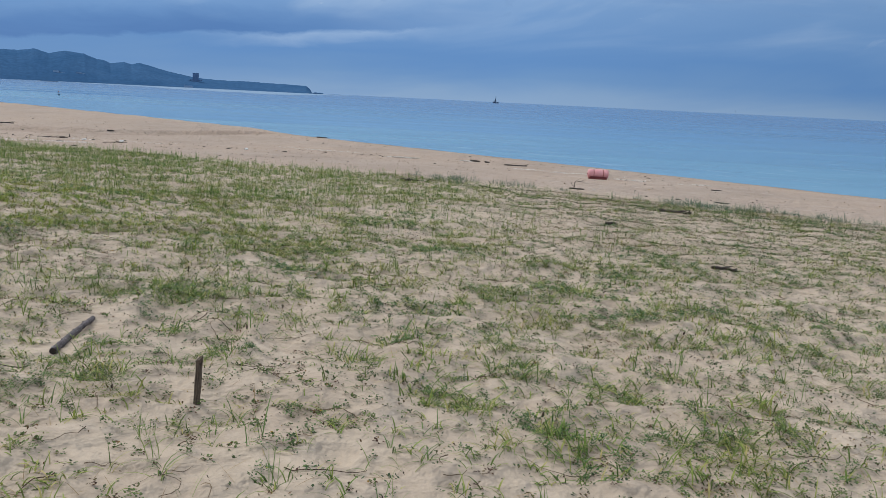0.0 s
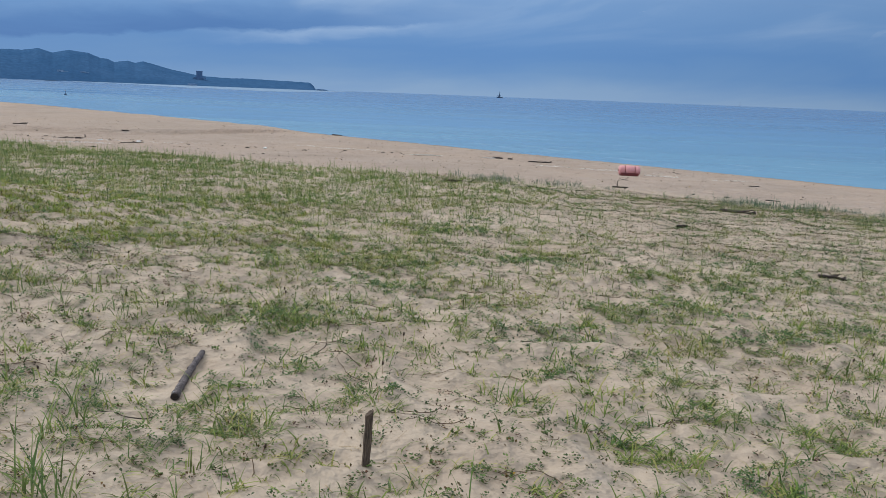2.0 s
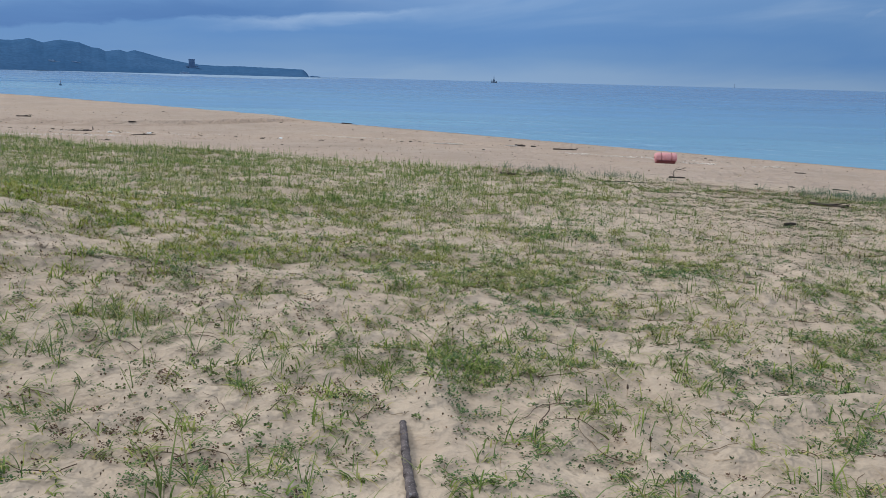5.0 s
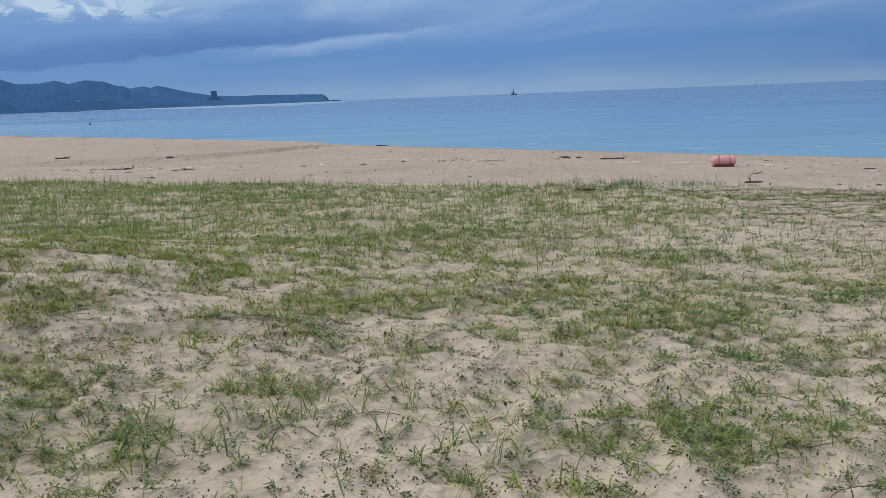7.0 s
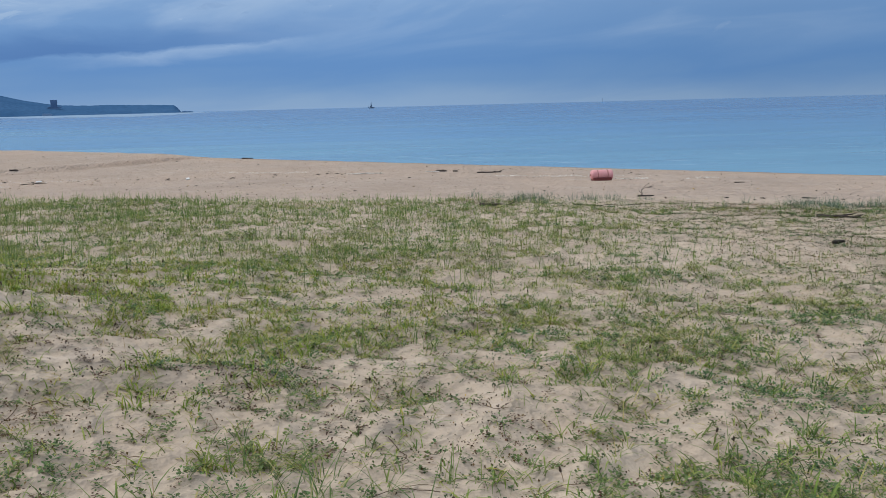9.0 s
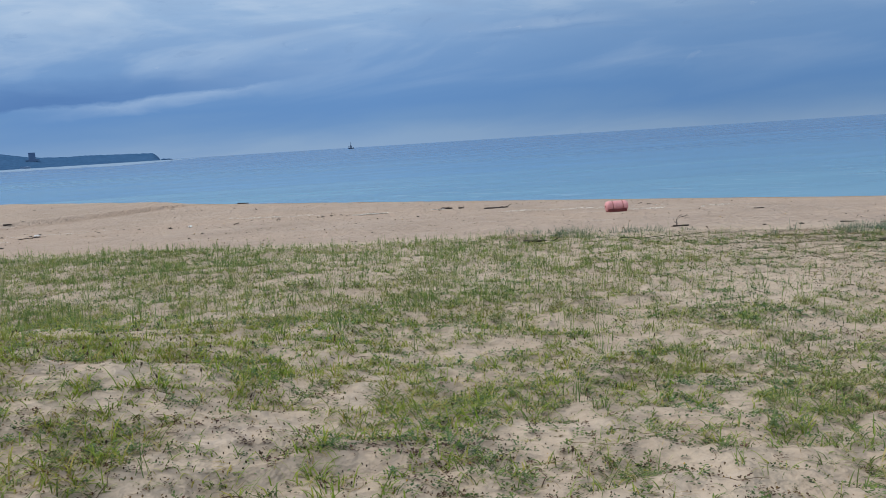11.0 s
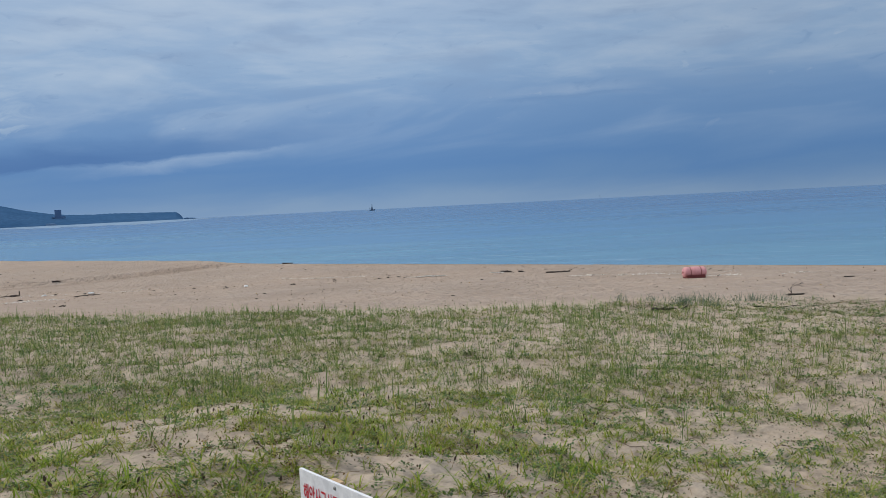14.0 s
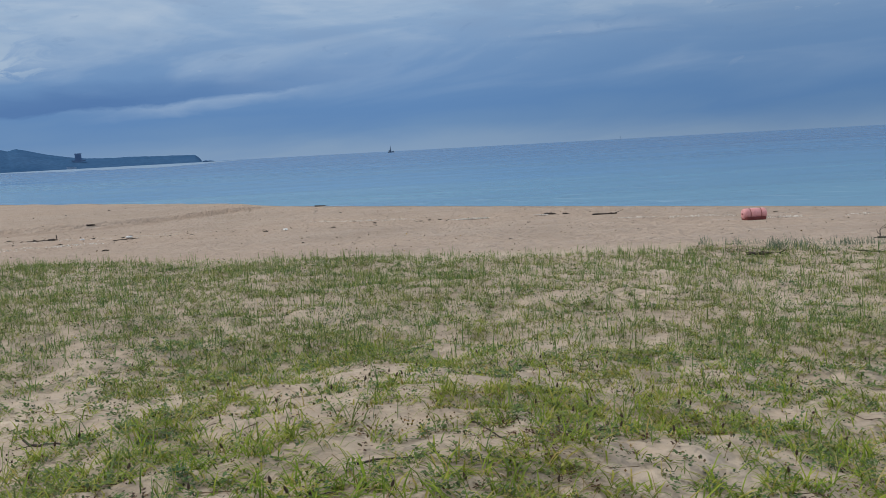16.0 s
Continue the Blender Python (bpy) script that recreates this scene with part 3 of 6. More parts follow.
def box(bm, size, at=(0, 0, 0), bevel=0.0):
    r = bmesh.ops.create_cube(bm, size=1.0, matrix=Matrix.Translation(at) @ Matrix.Diagonal((*size, 1)))
    if bevel:
        es = list({e for v in r["verts"] for e in v.link_edges})
        bmesh.ops.bevel(bm, geom=es, offset=bevel, segments=2, affect="EDGES", profile=0.6)
    return bm


def tube(bm, pts, radii, sides=8, cap=True, wobble=0.0, rng=None):
    """A tapered, bent round limb along pts."""
    rings = []
    for k, (p, r) in enumerate(zip(pts, radii)):
        p = Vector(p)
        d = (Vector(pts[min(k + 1, len(pts) - 1)]) - Vector(pts[max(k - 1, 0)])).normalized()
        a = d.orthogonal().normalized() if abs(d.z) > 0.9 else d.cross(Vector((0, 0, 1))).normalized()
        b = d.cross(a)
        ring = []
        for s in range(sides):
            t = 2 * math.pi * s / sides
            rr = r * (1 + (rng.uniform(-wobble, wobble) if rng else 0))
            ring.append(bm.verts.new(p + a * math.cos(t) * rr + b * math.sin(t) * rr))
        rings.append(ring)
    for r0, r1 in zip(rings, rings[1:]):
        for s in range(sides):
            bm.faces.new((r0[s], r0[(s + 1) % sides], r1[(s + 1) % sides], r1[s]))
    if cap:
        bm.faces.new(rings[0][::-1])
        bm.faces.new(rings[-1])
    return bm


def lathe_x(bm, profile, sides=40):
    """A round body about the x axis from (x, radius) pairs."""
    rings = [[bm.verts.new((x, r * math.cos(2 * math.pi * s / sides), r * math.sin(2 * math.pi * s / sides))) for s in range(sides)] for x, r in profile]
    for r0, r1 in zip(rings, rings[1:]):
        for s in range(sides):
            bm.faces.new((r0[s], r0[(s + 1) % sides], r1[(s + 1) % sides], r1[s]))
    bm.faces.new(rings[0][::-1])
    bm.faces.new(rings[-1])
    return bm

# ---------------------------------------------------------------- distance


def headland():
    """Forested hills that fall to a long low point with a cliffed end."""
    D = 2750.0
    azs = np.linspace(-48, -9.4, 620)
    crest = np.interp(azs, [-48, -42, -36, -32, -28.86, -28.06, -26.78, -25.97, -25.21, -24.27, -23.25, -22.5, -22.17, -21.76, -20.98, -20.53, -20.05, -19.42, -18.48, -17.53, -16.88, -15.9, -14.77, -13.77, -12.59, -11.07, -9.79, -9.54, -9.38, -9.23],
                      [1.5, 2.0, 1.7, 2.05, 1.93, 1.65, 1.65, 1.79, 1.57, 1.78, 1.66, 1.38, 1.37, 1.19, 1.3, 1.18, 1.31, 1.15, 0.9, 0.73, 0.6, 0.53, 0.49, 0.52, 0.48, 0.46, 0.41, 0.22, -0.08, 0.02])
    crest = crest + 0.018 * fbm(azs, azs * 0, 0.16, 8, 3)
    rows = np.linspace(0, 1, 26)
    verts = []
    for r in rows:                           # from the water's edge over the ridge and down behind
        dist = D + 620 * (r - 0.0)
        lift = math.sin(min(r / 0.62, 1.0) * math.pi / 2) ** 0.85 if r <= 0.62 else math.cos((r - 0.62) / 0.38 * math.pi / 2)
        rough = -0.09 * np.abs(fbm(azs * 1.3, azs * 0 + r * 9, 1.0, 21, 4))
        a = np.radians(azs)
        top = np.tan(np.radians(np.maximum(crest, 0.01))) * (D + 385)
        z = SEA_Z - 3 + (top + 6) * lift * (1 + rough * (1 - lift ** 6))
        verts.append(np.stack([np.sin(a) * dist, np.cos(a) * dist, z], -1))
    v = np.concatenate(verts)
    n = len(azs)
    k = np.arange(len(rows) * n).reshape(len(rows), n)
    q = np.stack([k[:-1, :-1], k[:-1, 1:], k[1:, 1:], k[1:, :-1]], -1).reshape(-1, 4)
    ob = new("backdrop", soft_mesh("backdrop", v, q, None, True))
    # the hills' blue is air haze put into the colour
    ob.data.materials.append(MAT_HAZE_FOREST)
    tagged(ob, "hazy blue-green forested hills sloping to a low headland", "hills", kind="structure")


def polar(az, dist, z=SEA_Z):
    return math.sin(radians(az)) * dist, math.cos(radians(az)) * dist, z


def tower_block():
    x, y, _ = polar(-16.72, 2900)
    t = base("tower_block", pose(x, y, 20, 0, 0, 17), "dark hazy tower block on the wooded headland", "building")
    part("wall", box(bmesh.new(), (19, 14, 27), (0, 0, 10), 0.4), MAT_TOWER, t)
    part("roof", box(bmesh.new(), (20, 15, 2.0), (0, 0, 24.4), 0.3), MAT_TOWER, t)
    for fl in range(6):
        part("window", box(bmesh.new(), (16, 0.3, 1.0), (0, -7.12, 3 + 3.3 * fl)), MAT_FARGLASS, t)
    for dx, w_, h_ in ((-14, 9, 4), (15, 11, 5)):
        part("annexe", box(bmesh.new(), (w_, 10, h_), (dx, 0, 3), 0.3), MAT_TOWER, t)


def far_houses():
    for az_, d, z, sx_, sz in ((-24.8, 2820, 26, 16, 5), (-24.55, 2815, 22, 22, 5), (-24.25, 2812, 18, 12, 4), (-23.55, 2815, 24, 14, 5), (-23.3, 2812, 22, 10, 4), (-17.2, 2745, 1, 22, 5), (-17.0, 2742, 0, 12, 4)):
        x, y, _ = polar(az_, d)
        h = base("house", pose(x, y, z, 0, 0, -az_), "small pale house below the wooded hills", "house", "houses on the headland")
        part("wall", box(bmesh.new(), (sx_, 9, sz), (0, 0, 0), 0.2), MAT_FARWHITE, h)
        bm = bmesh.new()
        box(bm, (sx_ + 1, 10, 1.2), (0, 0, sz / 2 + 0.6), 0.3)
        part("roof", bm, MAT_FARWHITE, h)


def cliff_rocks():
    for az_, d, w_, h_ in ((-9.2, 2740, 9, 5), (-8.95, 2735, 12, 4), (-8.75, 2730, 5, 3)):
        x, y, _ = polar(az_, d)
        bm = bmesh.new()
        bmesh.ops.create_icosphere(bm, subdivisions=2, radius=1)
        for v in bm.verts:
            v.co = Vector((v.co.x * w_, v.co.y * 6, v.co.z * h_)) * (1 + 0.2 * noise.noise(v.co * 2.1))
        # rocks share the hills' haze-tinted colour
        ob = part("sea_rock", bm, MAT_HAZE_FOREST, None)
        ob.location = (x, y, SEA_Z)
        tagged(ob, "low dark rock off the tip of the headland", "rock", "rocks off the headland")


def breakwater():
    x, y, _ = polar(-25.2, 1900)
    bm = bmesh.new()
    rng = random.Random(3)
    for k in range(34):
        u = (k - 16.5) / 17
        r = bmesh.ops.create_icosphere(bm, subdivisions=1, radius=1.1, matrix=pose(u * 16, rng.uniform(-2, 2), rng.uniform(-0.2, 0.5) * (1.2 - abs(u)), rng.uniform(0, 90), rng.uniform(0, 90), 0))
    ob = part("breakwater", bm, MAT_HULL, None)
    ob.matrix_world = pose(x, y, SEA_Z, 0, 0, 25)
    tagged(ob, "low dark breakwater of piled stones", "breakwater")


def slick_sheet():
    """A pale sheet on the water under the hills, standing for sky mirrored in a calm slick."""
    azs = np.linspace(-27, -6.5, 160)
    a = np.radians(azs)
    n = len(azs)
    wid = np.clip(np.interp(azs, [-27, -23, -17, -12, -9, -6.5], [80, 700, 1800, 1900, 1500, 30]) * (1 + 0.10 * fbm(azs, azs * 0, 1.1, 61)), 2, 2050)
    rows_ = []
    for f, lift in ((0, 0.04), (0.5, 0.10), (1, 0.03)):
        d = 2710 - wid * f
        rows_.append(np.stack([np.sin(a) * d, np.cos(a) * d, np.full(n, SEA_Z + lift)], -1))
    k = np.arange(3 * n).reshape(3, n)
    q = np.stack([k[:-1, :-1], k[:-1, 1:], k[1:, 1:], k[1:, :-1]], -1).reshape(-1, 4)
    # added sheet for a calm bright slick, not breaking water
    ob = new("surf", soft_mesh("surf", np.concatenate(rows_), q, None, True))
    ob.data.materials.append(MAT_SLICK)
    tagged(ob, "pale calm slick off the headland, its sky reflection in the colour", "surf", kind="stuff")


def work_boat(az_, dist, s, label):
    x, y, _ = polar(az_, dist)
    b = base("work_boat", pose(x, y, SEA_Z, 0, 0, -az_), label, "boat")
    bm = bmesh.new()
    secs = [(-4.2, 1.2, 1.5), (-3.0, 1.6, 1.3), (0, 1.8, 1.2), (2.8, 1.4, 1.5), (4.3, 0.25, 2.1)]
    rings = []
    for xx, hw, top in secs:
        rings.append([bm.verts.new(Vector(c) * s) for c in ((xx, -hw, top), (xx * 0.93, -hw * 0.7, -0.4), (xx * 0.93, hw * 0.7, -0.4), (xx, hw, top))])
    for r0, r1 in zip(rings, rings[1:]):
        for k in range(4):
            bm.faces.new((r0[k], r1[k], r1[(k + 1) % 4], r0[(k + 1) % 4]))
    bm.faces.new(rings[0])
    bm.faces.new(rings[-1][::-1])
    bmesh.ops.recalc_face_normals(bm, faces=bm.faces)
    part("hull", bm, MAT_HULL, b)
    part("cabin", box(bmesh.new(), (3.0 * s, 2.2 * s, 2.2 * s), (-0.5 * s, 0, 2.3 * s), 0.15 * s), MAT_CABIN, b)
    part("cabin_roof", box(bmesh.new(), (3.4 * s, 2.5 * s, 0.25 * s), (-0.5 * s, 0, 3.5 * s), 0.05 * s), MAT_HULL, b)
    part("wheelhouse", box(bmesh.new(), (1.5 * s, 1.5 * s, 1.8 * s), (-0.2 * s, 0, 4.5 * s), 0.1 * s), MAT_HULL, b)
    part("mast", tube(bmesh.new(), [(-0.2 * s, 0, 5.3 * s), (-0.1 * s, 0, 9.4 * s)], [0.42 * s, 0.25 * s], 8), MAT_HULL, b)
    part("boom", tube(bmesh.new(), [(-3.4 * s, 0, 1.2 * s), (-3.4 * s, 0, 4.2 * s)], [0.25 * s, 0.18 * s], 6), MAT_HULL, b)


def sea_buoy():
    x, y, _ = polar(-24.7, 212)
    b = base("sea_buoy", pose(x, y, SEA_Z - 0.12, 0, 0, 0), "small dark marker buoy afloat on the sea", "buoy")
    bm = bmesh.new()
    tube(bm, [(0, 0, 0), (0, 0, 0.18), (0, 0, 0.38), (0, 0, 0.48)], [0.14, 0.27, 0.25, 0.08], 12)
    part("float", bm, MAT_HULL, b, shade=True)
    part("staff", tube(bmesh.new(), [(0, 0, 0.45), (0, 0, 0.95)], [0.05, 0.04], 8), MAT_HULL, b)
    part("topmark", box(bmesh.new(), (0.16, 0.16, 0.16), (0, 0, 0.98), 0.03), MAT_HOOP, b)


def far_mast():
    x, y, _ = polar(17.9, 2600)
    m_ = base("channel_marker", pose(x, y, SEA_Z, 0, 0, 0), "faint slender channel marker standing on the horizon", "marker")
    part("pile", tube(bmesh.new(), [(0, 0, -2), (0, 0, 10)], [0.5, 0.35], 8), MAT_CABIN, m_)
    part("lantern", box(bmesh.new(), (1.0, 1.0, 1.2), (0, 0, 10.5), 0.2), MAT_CABIN, m_)


headland()
tower_block()
far_houses()
cliff_rocks()
breakwater()
slick_sheet()
work_boat(2.68, 1750, 1.45, "dark work boat with a tall mast far out on the sea")
sea_buoy()
far_mast()

# ---------------------------------------------------------------- things on the beach


def float_drum():
    x0, y0 = 5.63, 32.9
    z0 = H(x0, y0)
    L, R = 0.39, 0.182
    d = base("mooring_float", pose(x0, y0, z0 + R + 0.025, 0, 0, -2), "faded pink plastic barrel float lying on the beach sand", "float")
    prof = [(-L, R * 0.72), (-L + 0.015, R * 0.82), (-L + 0.05, R * 0.94), (-L + 0.10, R * 0.99)]
    for c in (-0.17, 0.19):
        prof += [(c - 0.03, R), (c - 0.02, R * 0.955), (c + 0.02, R * 0.955), (c + 0.03, R)]
    prof += [(L - 0.10, R * 0.99), (L - 0.05, R * 0.94), (L - 0.015, R * 0.82), (L, R * 0.72)]
    part("body", lathe_x(bmesh.new(), prof), MAT_PINK, d, shade=True)
    for c in (-0.17, 0.19):
        bm = bmesh.new()
        lathe_x(bm, [(c - 0.013, R * 0.955), (c - 0.012, R * 0.985), (c + 0.012, R * 0.985), (c + 0.013, R * 0.955)])
        part("hoop", bm, MAT_HOOP, d, "dull red hoop", True)
    # added block: the body's shaded, wet lower side as a dark colour
    part("dark_underside", box(bmesh.new(), (0.67, 0.40, 0.13), (-0.01, -0.005, -R + 0.03), 0.03), MAT_PINK_DARK, d, "dark red underside, shade and wet put into its colour")
    part("bung", lathe_x(bmesh.new(), [(-L - 0.02, 0.03), (-L + 0.005, 0.035)], 12), MAT_HOOP, d)


def stick(name, x, y, length, turn, r, mat, label, category="driftwood", bend=0.1, forks=0, group="", seed=0, lift=0.6):
    """A bent, knotty piece of wood lying on the sand, with short side twigs."""
    rng = random.Random(seed * 31 + int(abs(x * 100)))
    z = H(x, y)
    b = base(name, pose(x, y, z, 0, 0, turn), label, category, group)
    n = 9
    pts, rad = [], []
    ct, st = math.cos(radians(turn)), math.sin(radians(turn))
    for k in range(n):
        u = k / (n - 1) - 0.5
        px, py = u * length, bend * length * (math.sin(u * 5 + seed) * 0.5 + rng.uniform(-0.12, 0.12))
        gz = H(x + ct * px - st * py, y + st * px + ct * py) - z
        pts.append((px, py, gz + r * lift + rng.uniform(0, 0.25) * r))
        rad.append(r * (1.05 - 0.45 * (u + 0.5)) * rng.uniform(0.85, 1.12))
    part("stem", tube(bmesh.new(), pts, rad, 9, True, 0.10, rng), mat, b, shade=True)
    for f in range(forks):
        k = rng.randrange(2, n - 1)
        p = Vector(pts[k])
        a, ln = rng.uniform(-1.2, 1.2), length * rng.uniform(0.18, 0.4)
        up = rng.uniform(0.05, 0.5)
        q = [p + Vector((math.cos(a) * ln * t, math.sin(a) * ln * t + rng.uniform(-0.02, 0.02), ln * up * t)) for t in (0, 0.35, 0.7, 1)]
        part("twig", tube(bmesh.new(), q, [r * 0.55, r * 0.42, r * 0.3, r * 0.14], 6, True, 0.1, rng), mat, b)
    return b


def upright_branch():
    """A dead bush branch that stands out of the sand and bends over."""
    x, y = 3.22, 22.57
    z = H(x, y)
    b = base("dead_branch", pose(x, y, z - 0.02, 0, 0, 0) @ Matrix.Diagonal((0.78, 0.78, 0.56, 1)), "dead bleached brown branch standing out of the beach sand", "branch")
    part("limb", tube(bmesh.new(), [(0, 0, -0.02), (0.06, 0, 0.14), (0.05, 0.02, 0.30), (0.18, 0.02, 0.40), (0.44, 0.03, 0.44)], [0.018, 0.014, 0.012, 0.010, 0.005], 8, True, 0.1, random.Random(4)), MAT_BRANCH, b, shade=True)
    for pts in ([(0.05, 0.02, 0.30), (0.10, 0, 0.42), (0.22, 0, 0.52)], [(0.18, 0.02, 0.40), (0.30, 0.03, 0.38), (0.50, 0.05, 0.32)], [(0.06, 0, 0.14), (-0.03, 0, 0.24), (-0.05, 0, 0.36)], [(0.30, 0.02, 0.42), (0.42, 0, 0.52)]):
        part("twig", tube(bmesh.new(), pts, [0.012 * (1 - 0.6 * k / (len(pts) - 1)) for k in range(len(pts))], 6), MAT_BRANCH, b)
    part("root", tube(bmesh.new(), [(-0.12, 0, 0.05), (0.1, 0.0, 0.045), (0.32, 0.03, 0.03)], [0.012, 0.022, 0.010], 8, True, 0.15, random.Random(9)), MAT_BRANCH, b, shade=True)


float_drum()
upright_branch()
DW = "dark weathered driftwood lying on the beach sand"
stick("driftwood", -9.5, 62.2, 0.85, 38, 0.045, MAT_DRIFT, "dark driftwood plank end lying at the water's edge", seed=1, lift=1.4)
stick("driftwood", 1.15, 42.9, 0.50, 5, 0.050, MAT_DRIFT, DW, forks=3, seed=2)
stick("driftwood", 1.75, 42.5, 0.25, -15, 0.038, MAT_DRIFT, DW, forks=2, seed=3)
stick("driftwood", 3.05, 41.0, 1.1, 6, 0.036, MAT_DRIFT, "long dark knotted driftwood branch on the beach sand", bend=0.06, forks=2, seed=4)
stick("driftwood", -0.85, 19.4, 0.60, -5, 0.028, MAT_DRIFT, "dark gnarled stick at the edge of the dune grass", forks=2, seed=5)
stick("driftwood", 3.32, 22.47, 0.42, 8, 0.024, MAT_DRIFT, "thin dead stick lying beside the standing branch", forks=1, seed=6)
stick("driftwood", 1.3, 19.2, 1.3, -6, 0.008, MAT_DRIFT, "long thin dead stick half sunk in the sand", bend=0.05, forks=1, seed=7)
stick("driftwood", 4.36, 16.45, 0.66, -38, 0.036, MAT_DRIFT, "dark gnarled driftwood branch among dune plants", bend=0.12, forks=3, seed=8)
stick("driftwood", 3.25, 9.85, 0.30, 4, 0.022, MAT_DRIFT, "small dark forked twig on the sand", bend=0.10, forks=4, seed=9)
stick("driftwood", 2.60, 13.65, 0.16, 5, 0.03, MAT_CUT, "short charred stub of wood on the sand", bend=0.03, seed=10)
stick("driftwood", -21.4, 45.5, 0.9, 3, 0.026, MAT_DRIFT, "long dark driftwood on the wrack line", bend=0.05, forks=2, seed=11)
stick("driftwood", -20.8, 45.6, 0.36, 10, 0.05, MAT_DRIFT, "thick dark lump of driftwood on the wrack line", bend=0.06, forks=2, seed=12)
stick("driftwood", -21.4, 53.5, 0.42, 0, 0.05, MAT_DRIFT, DW, bend=0.05, forks=1, seed=13)
stick("driftwood", -17.0, 43.0, 1.3, 52, 0.018, MAT_DRIFT, DW, bend=0.05, forks=1, seed=14)
stick("driftwood", -28.6, 54.8, 0.9, 4, 0.04, MAT_DRIFT, "tangled dark driftwood branch on the open beach", bend=0.08, forks=6, seed=15)
stick("driftwood", 6.9, 21.6, 0.35, -4, 0.016, MAT_DRIFT, DW, seed=16)
stick("driftwood", 9.2, 29.6, 0.35, 0, 0.02, MAT_DRIFT, DW, seed=17)


def beach_post():
    x, y = -21.05, 46.9
    p = base("beach_post", pose(x, y, H(x, y) - 0.05, 3, 2, 0), "short dark wooden post standing in the beach sand", "post")
    part("shaft", tube(bmesh.new(), [(0, 0, 0), (0.01, 0, 0.10), (0, 0, 0.20)], [0.032, 0.028, 0.024], 10, True, 0.06, random.Random(2)), MAT_DRIFT, p, shade=True)
    part("cap", tube(bmesh.new(), [(0, 0, 0.20), (0, 0, 0.22)], [0.025, 0.016], 10), MAT_CUT, p)


def crumpled(name, x, y, s, label, mat, seed):
    rng = random.Random(seed)
    bm = bmesh.new()
    bmesh.ops.create_icosphere(bm, subdivisions=2, radius=1)
    for v in bm.verts:
        v.co = Vector((v.co.x * s, v.co.y * s * 0.6, v.co.z * s * 0.35)) * (1 + 0.45 * noise.noise(v.co * 2.5 + Vector((seed, 0, 0))))
    ob = part(name, bm, mat, None)
    ob.matrix_world = pose(x, y, H(x, y) + s * 0.18, 0, 0, rng.uniform(0, 180))
    tagged(ob, label, "litter")


beach_post()
crumpled("plastic_litter", -10.35, 42.9, 0.15, "crumpled white plastic scrap on the wrack line", MAT_LITTER, 5)
crumpled("plastic_litter", -17.2, 44.4, 0.16, "small white plastic scrap on the beach", MAT_LITTER, 6)
crumpled("plastic_litter", -19.2, 44.5, 0.13, "small white plastic scrap on the beach", MAT_LITTER, 7)
crumpled("plastic_litter", -8.35, 8.05, 0.06, "crumpled clear plastic wrapper beside the dune plants", MAT_LITTER, 8)


def wrack():
    """Bits of weed and wood that the tide left, in lines and strewn about."""
    rng = random.Random(12)
    meshes = []
    for k in range(6):
        bm = bmesh.new()
        r = random.Random(k)
        n = 5
        pts = [(0.06 * (i - 2) * r.uniform(0.6, 1.5), r.uniform(-0.05, 0.05), 0.012 + r.uniform(0, 0.03)) for i in range(n)]
        tube(bm, pts, [0.012, 0.022, 0.026, 0.02, 0.008], 6, True, 0.25, r)
        for _ in range(2):
            p = Vector(pts[r.randrange(1, 4)])
            tube(bm, [p, p + Vector((r.uniform(-0.08, 0.08), r.uniform(-0.08, 0.08), 0.025))], [0.012, 0.004], 5, True)
        meshes.append(mesh_of(bm, "drift_scrap", MAT_DRIFT if k % 3 else MAT_CUT))
    spots = []
    for k in range(70):                       # main wrack line, along the foot of the dune
        u = rng.uniform(0, 1)
        spots.append((-34 + 32 * u + rng.gauss(0, 0.5), 47.3 - 4.5 * u + 0.6 * math.sin(u * 7) + rng.gauss(0, 0.45)))
    for k in range(260):
        x = rng.uniform(-40, 10)
        y = rng.uniform(22.5 - 0.3 * x, 60 - 0.85 * x if x > -5 else 70)
        if 0.7 * x + 0.714 * y < 37.5:
            spots.append((x, y))
    for x, y in spots:
        s = rng.choice((0.2, 0.25, 0.3, 0.35, 0.4, 0.5, 0.8)) * (0.75 if x > 0 else 1.0)
        ob = new("drift_scrap", rng.choice(meshes))
        ob.matrix_world = pose(x, y, H(x, y) + 0.004, 0, 0, rng.uniform(-70, 70)) @ Matrix.Diagonal((s, s * 0.9, s * rng.uniform(0.7, 1.3), 1))
        tagged(ob, "small dark scrap of wood and weed on the sand", "driftwood", "wrack on the beach")


wrack()

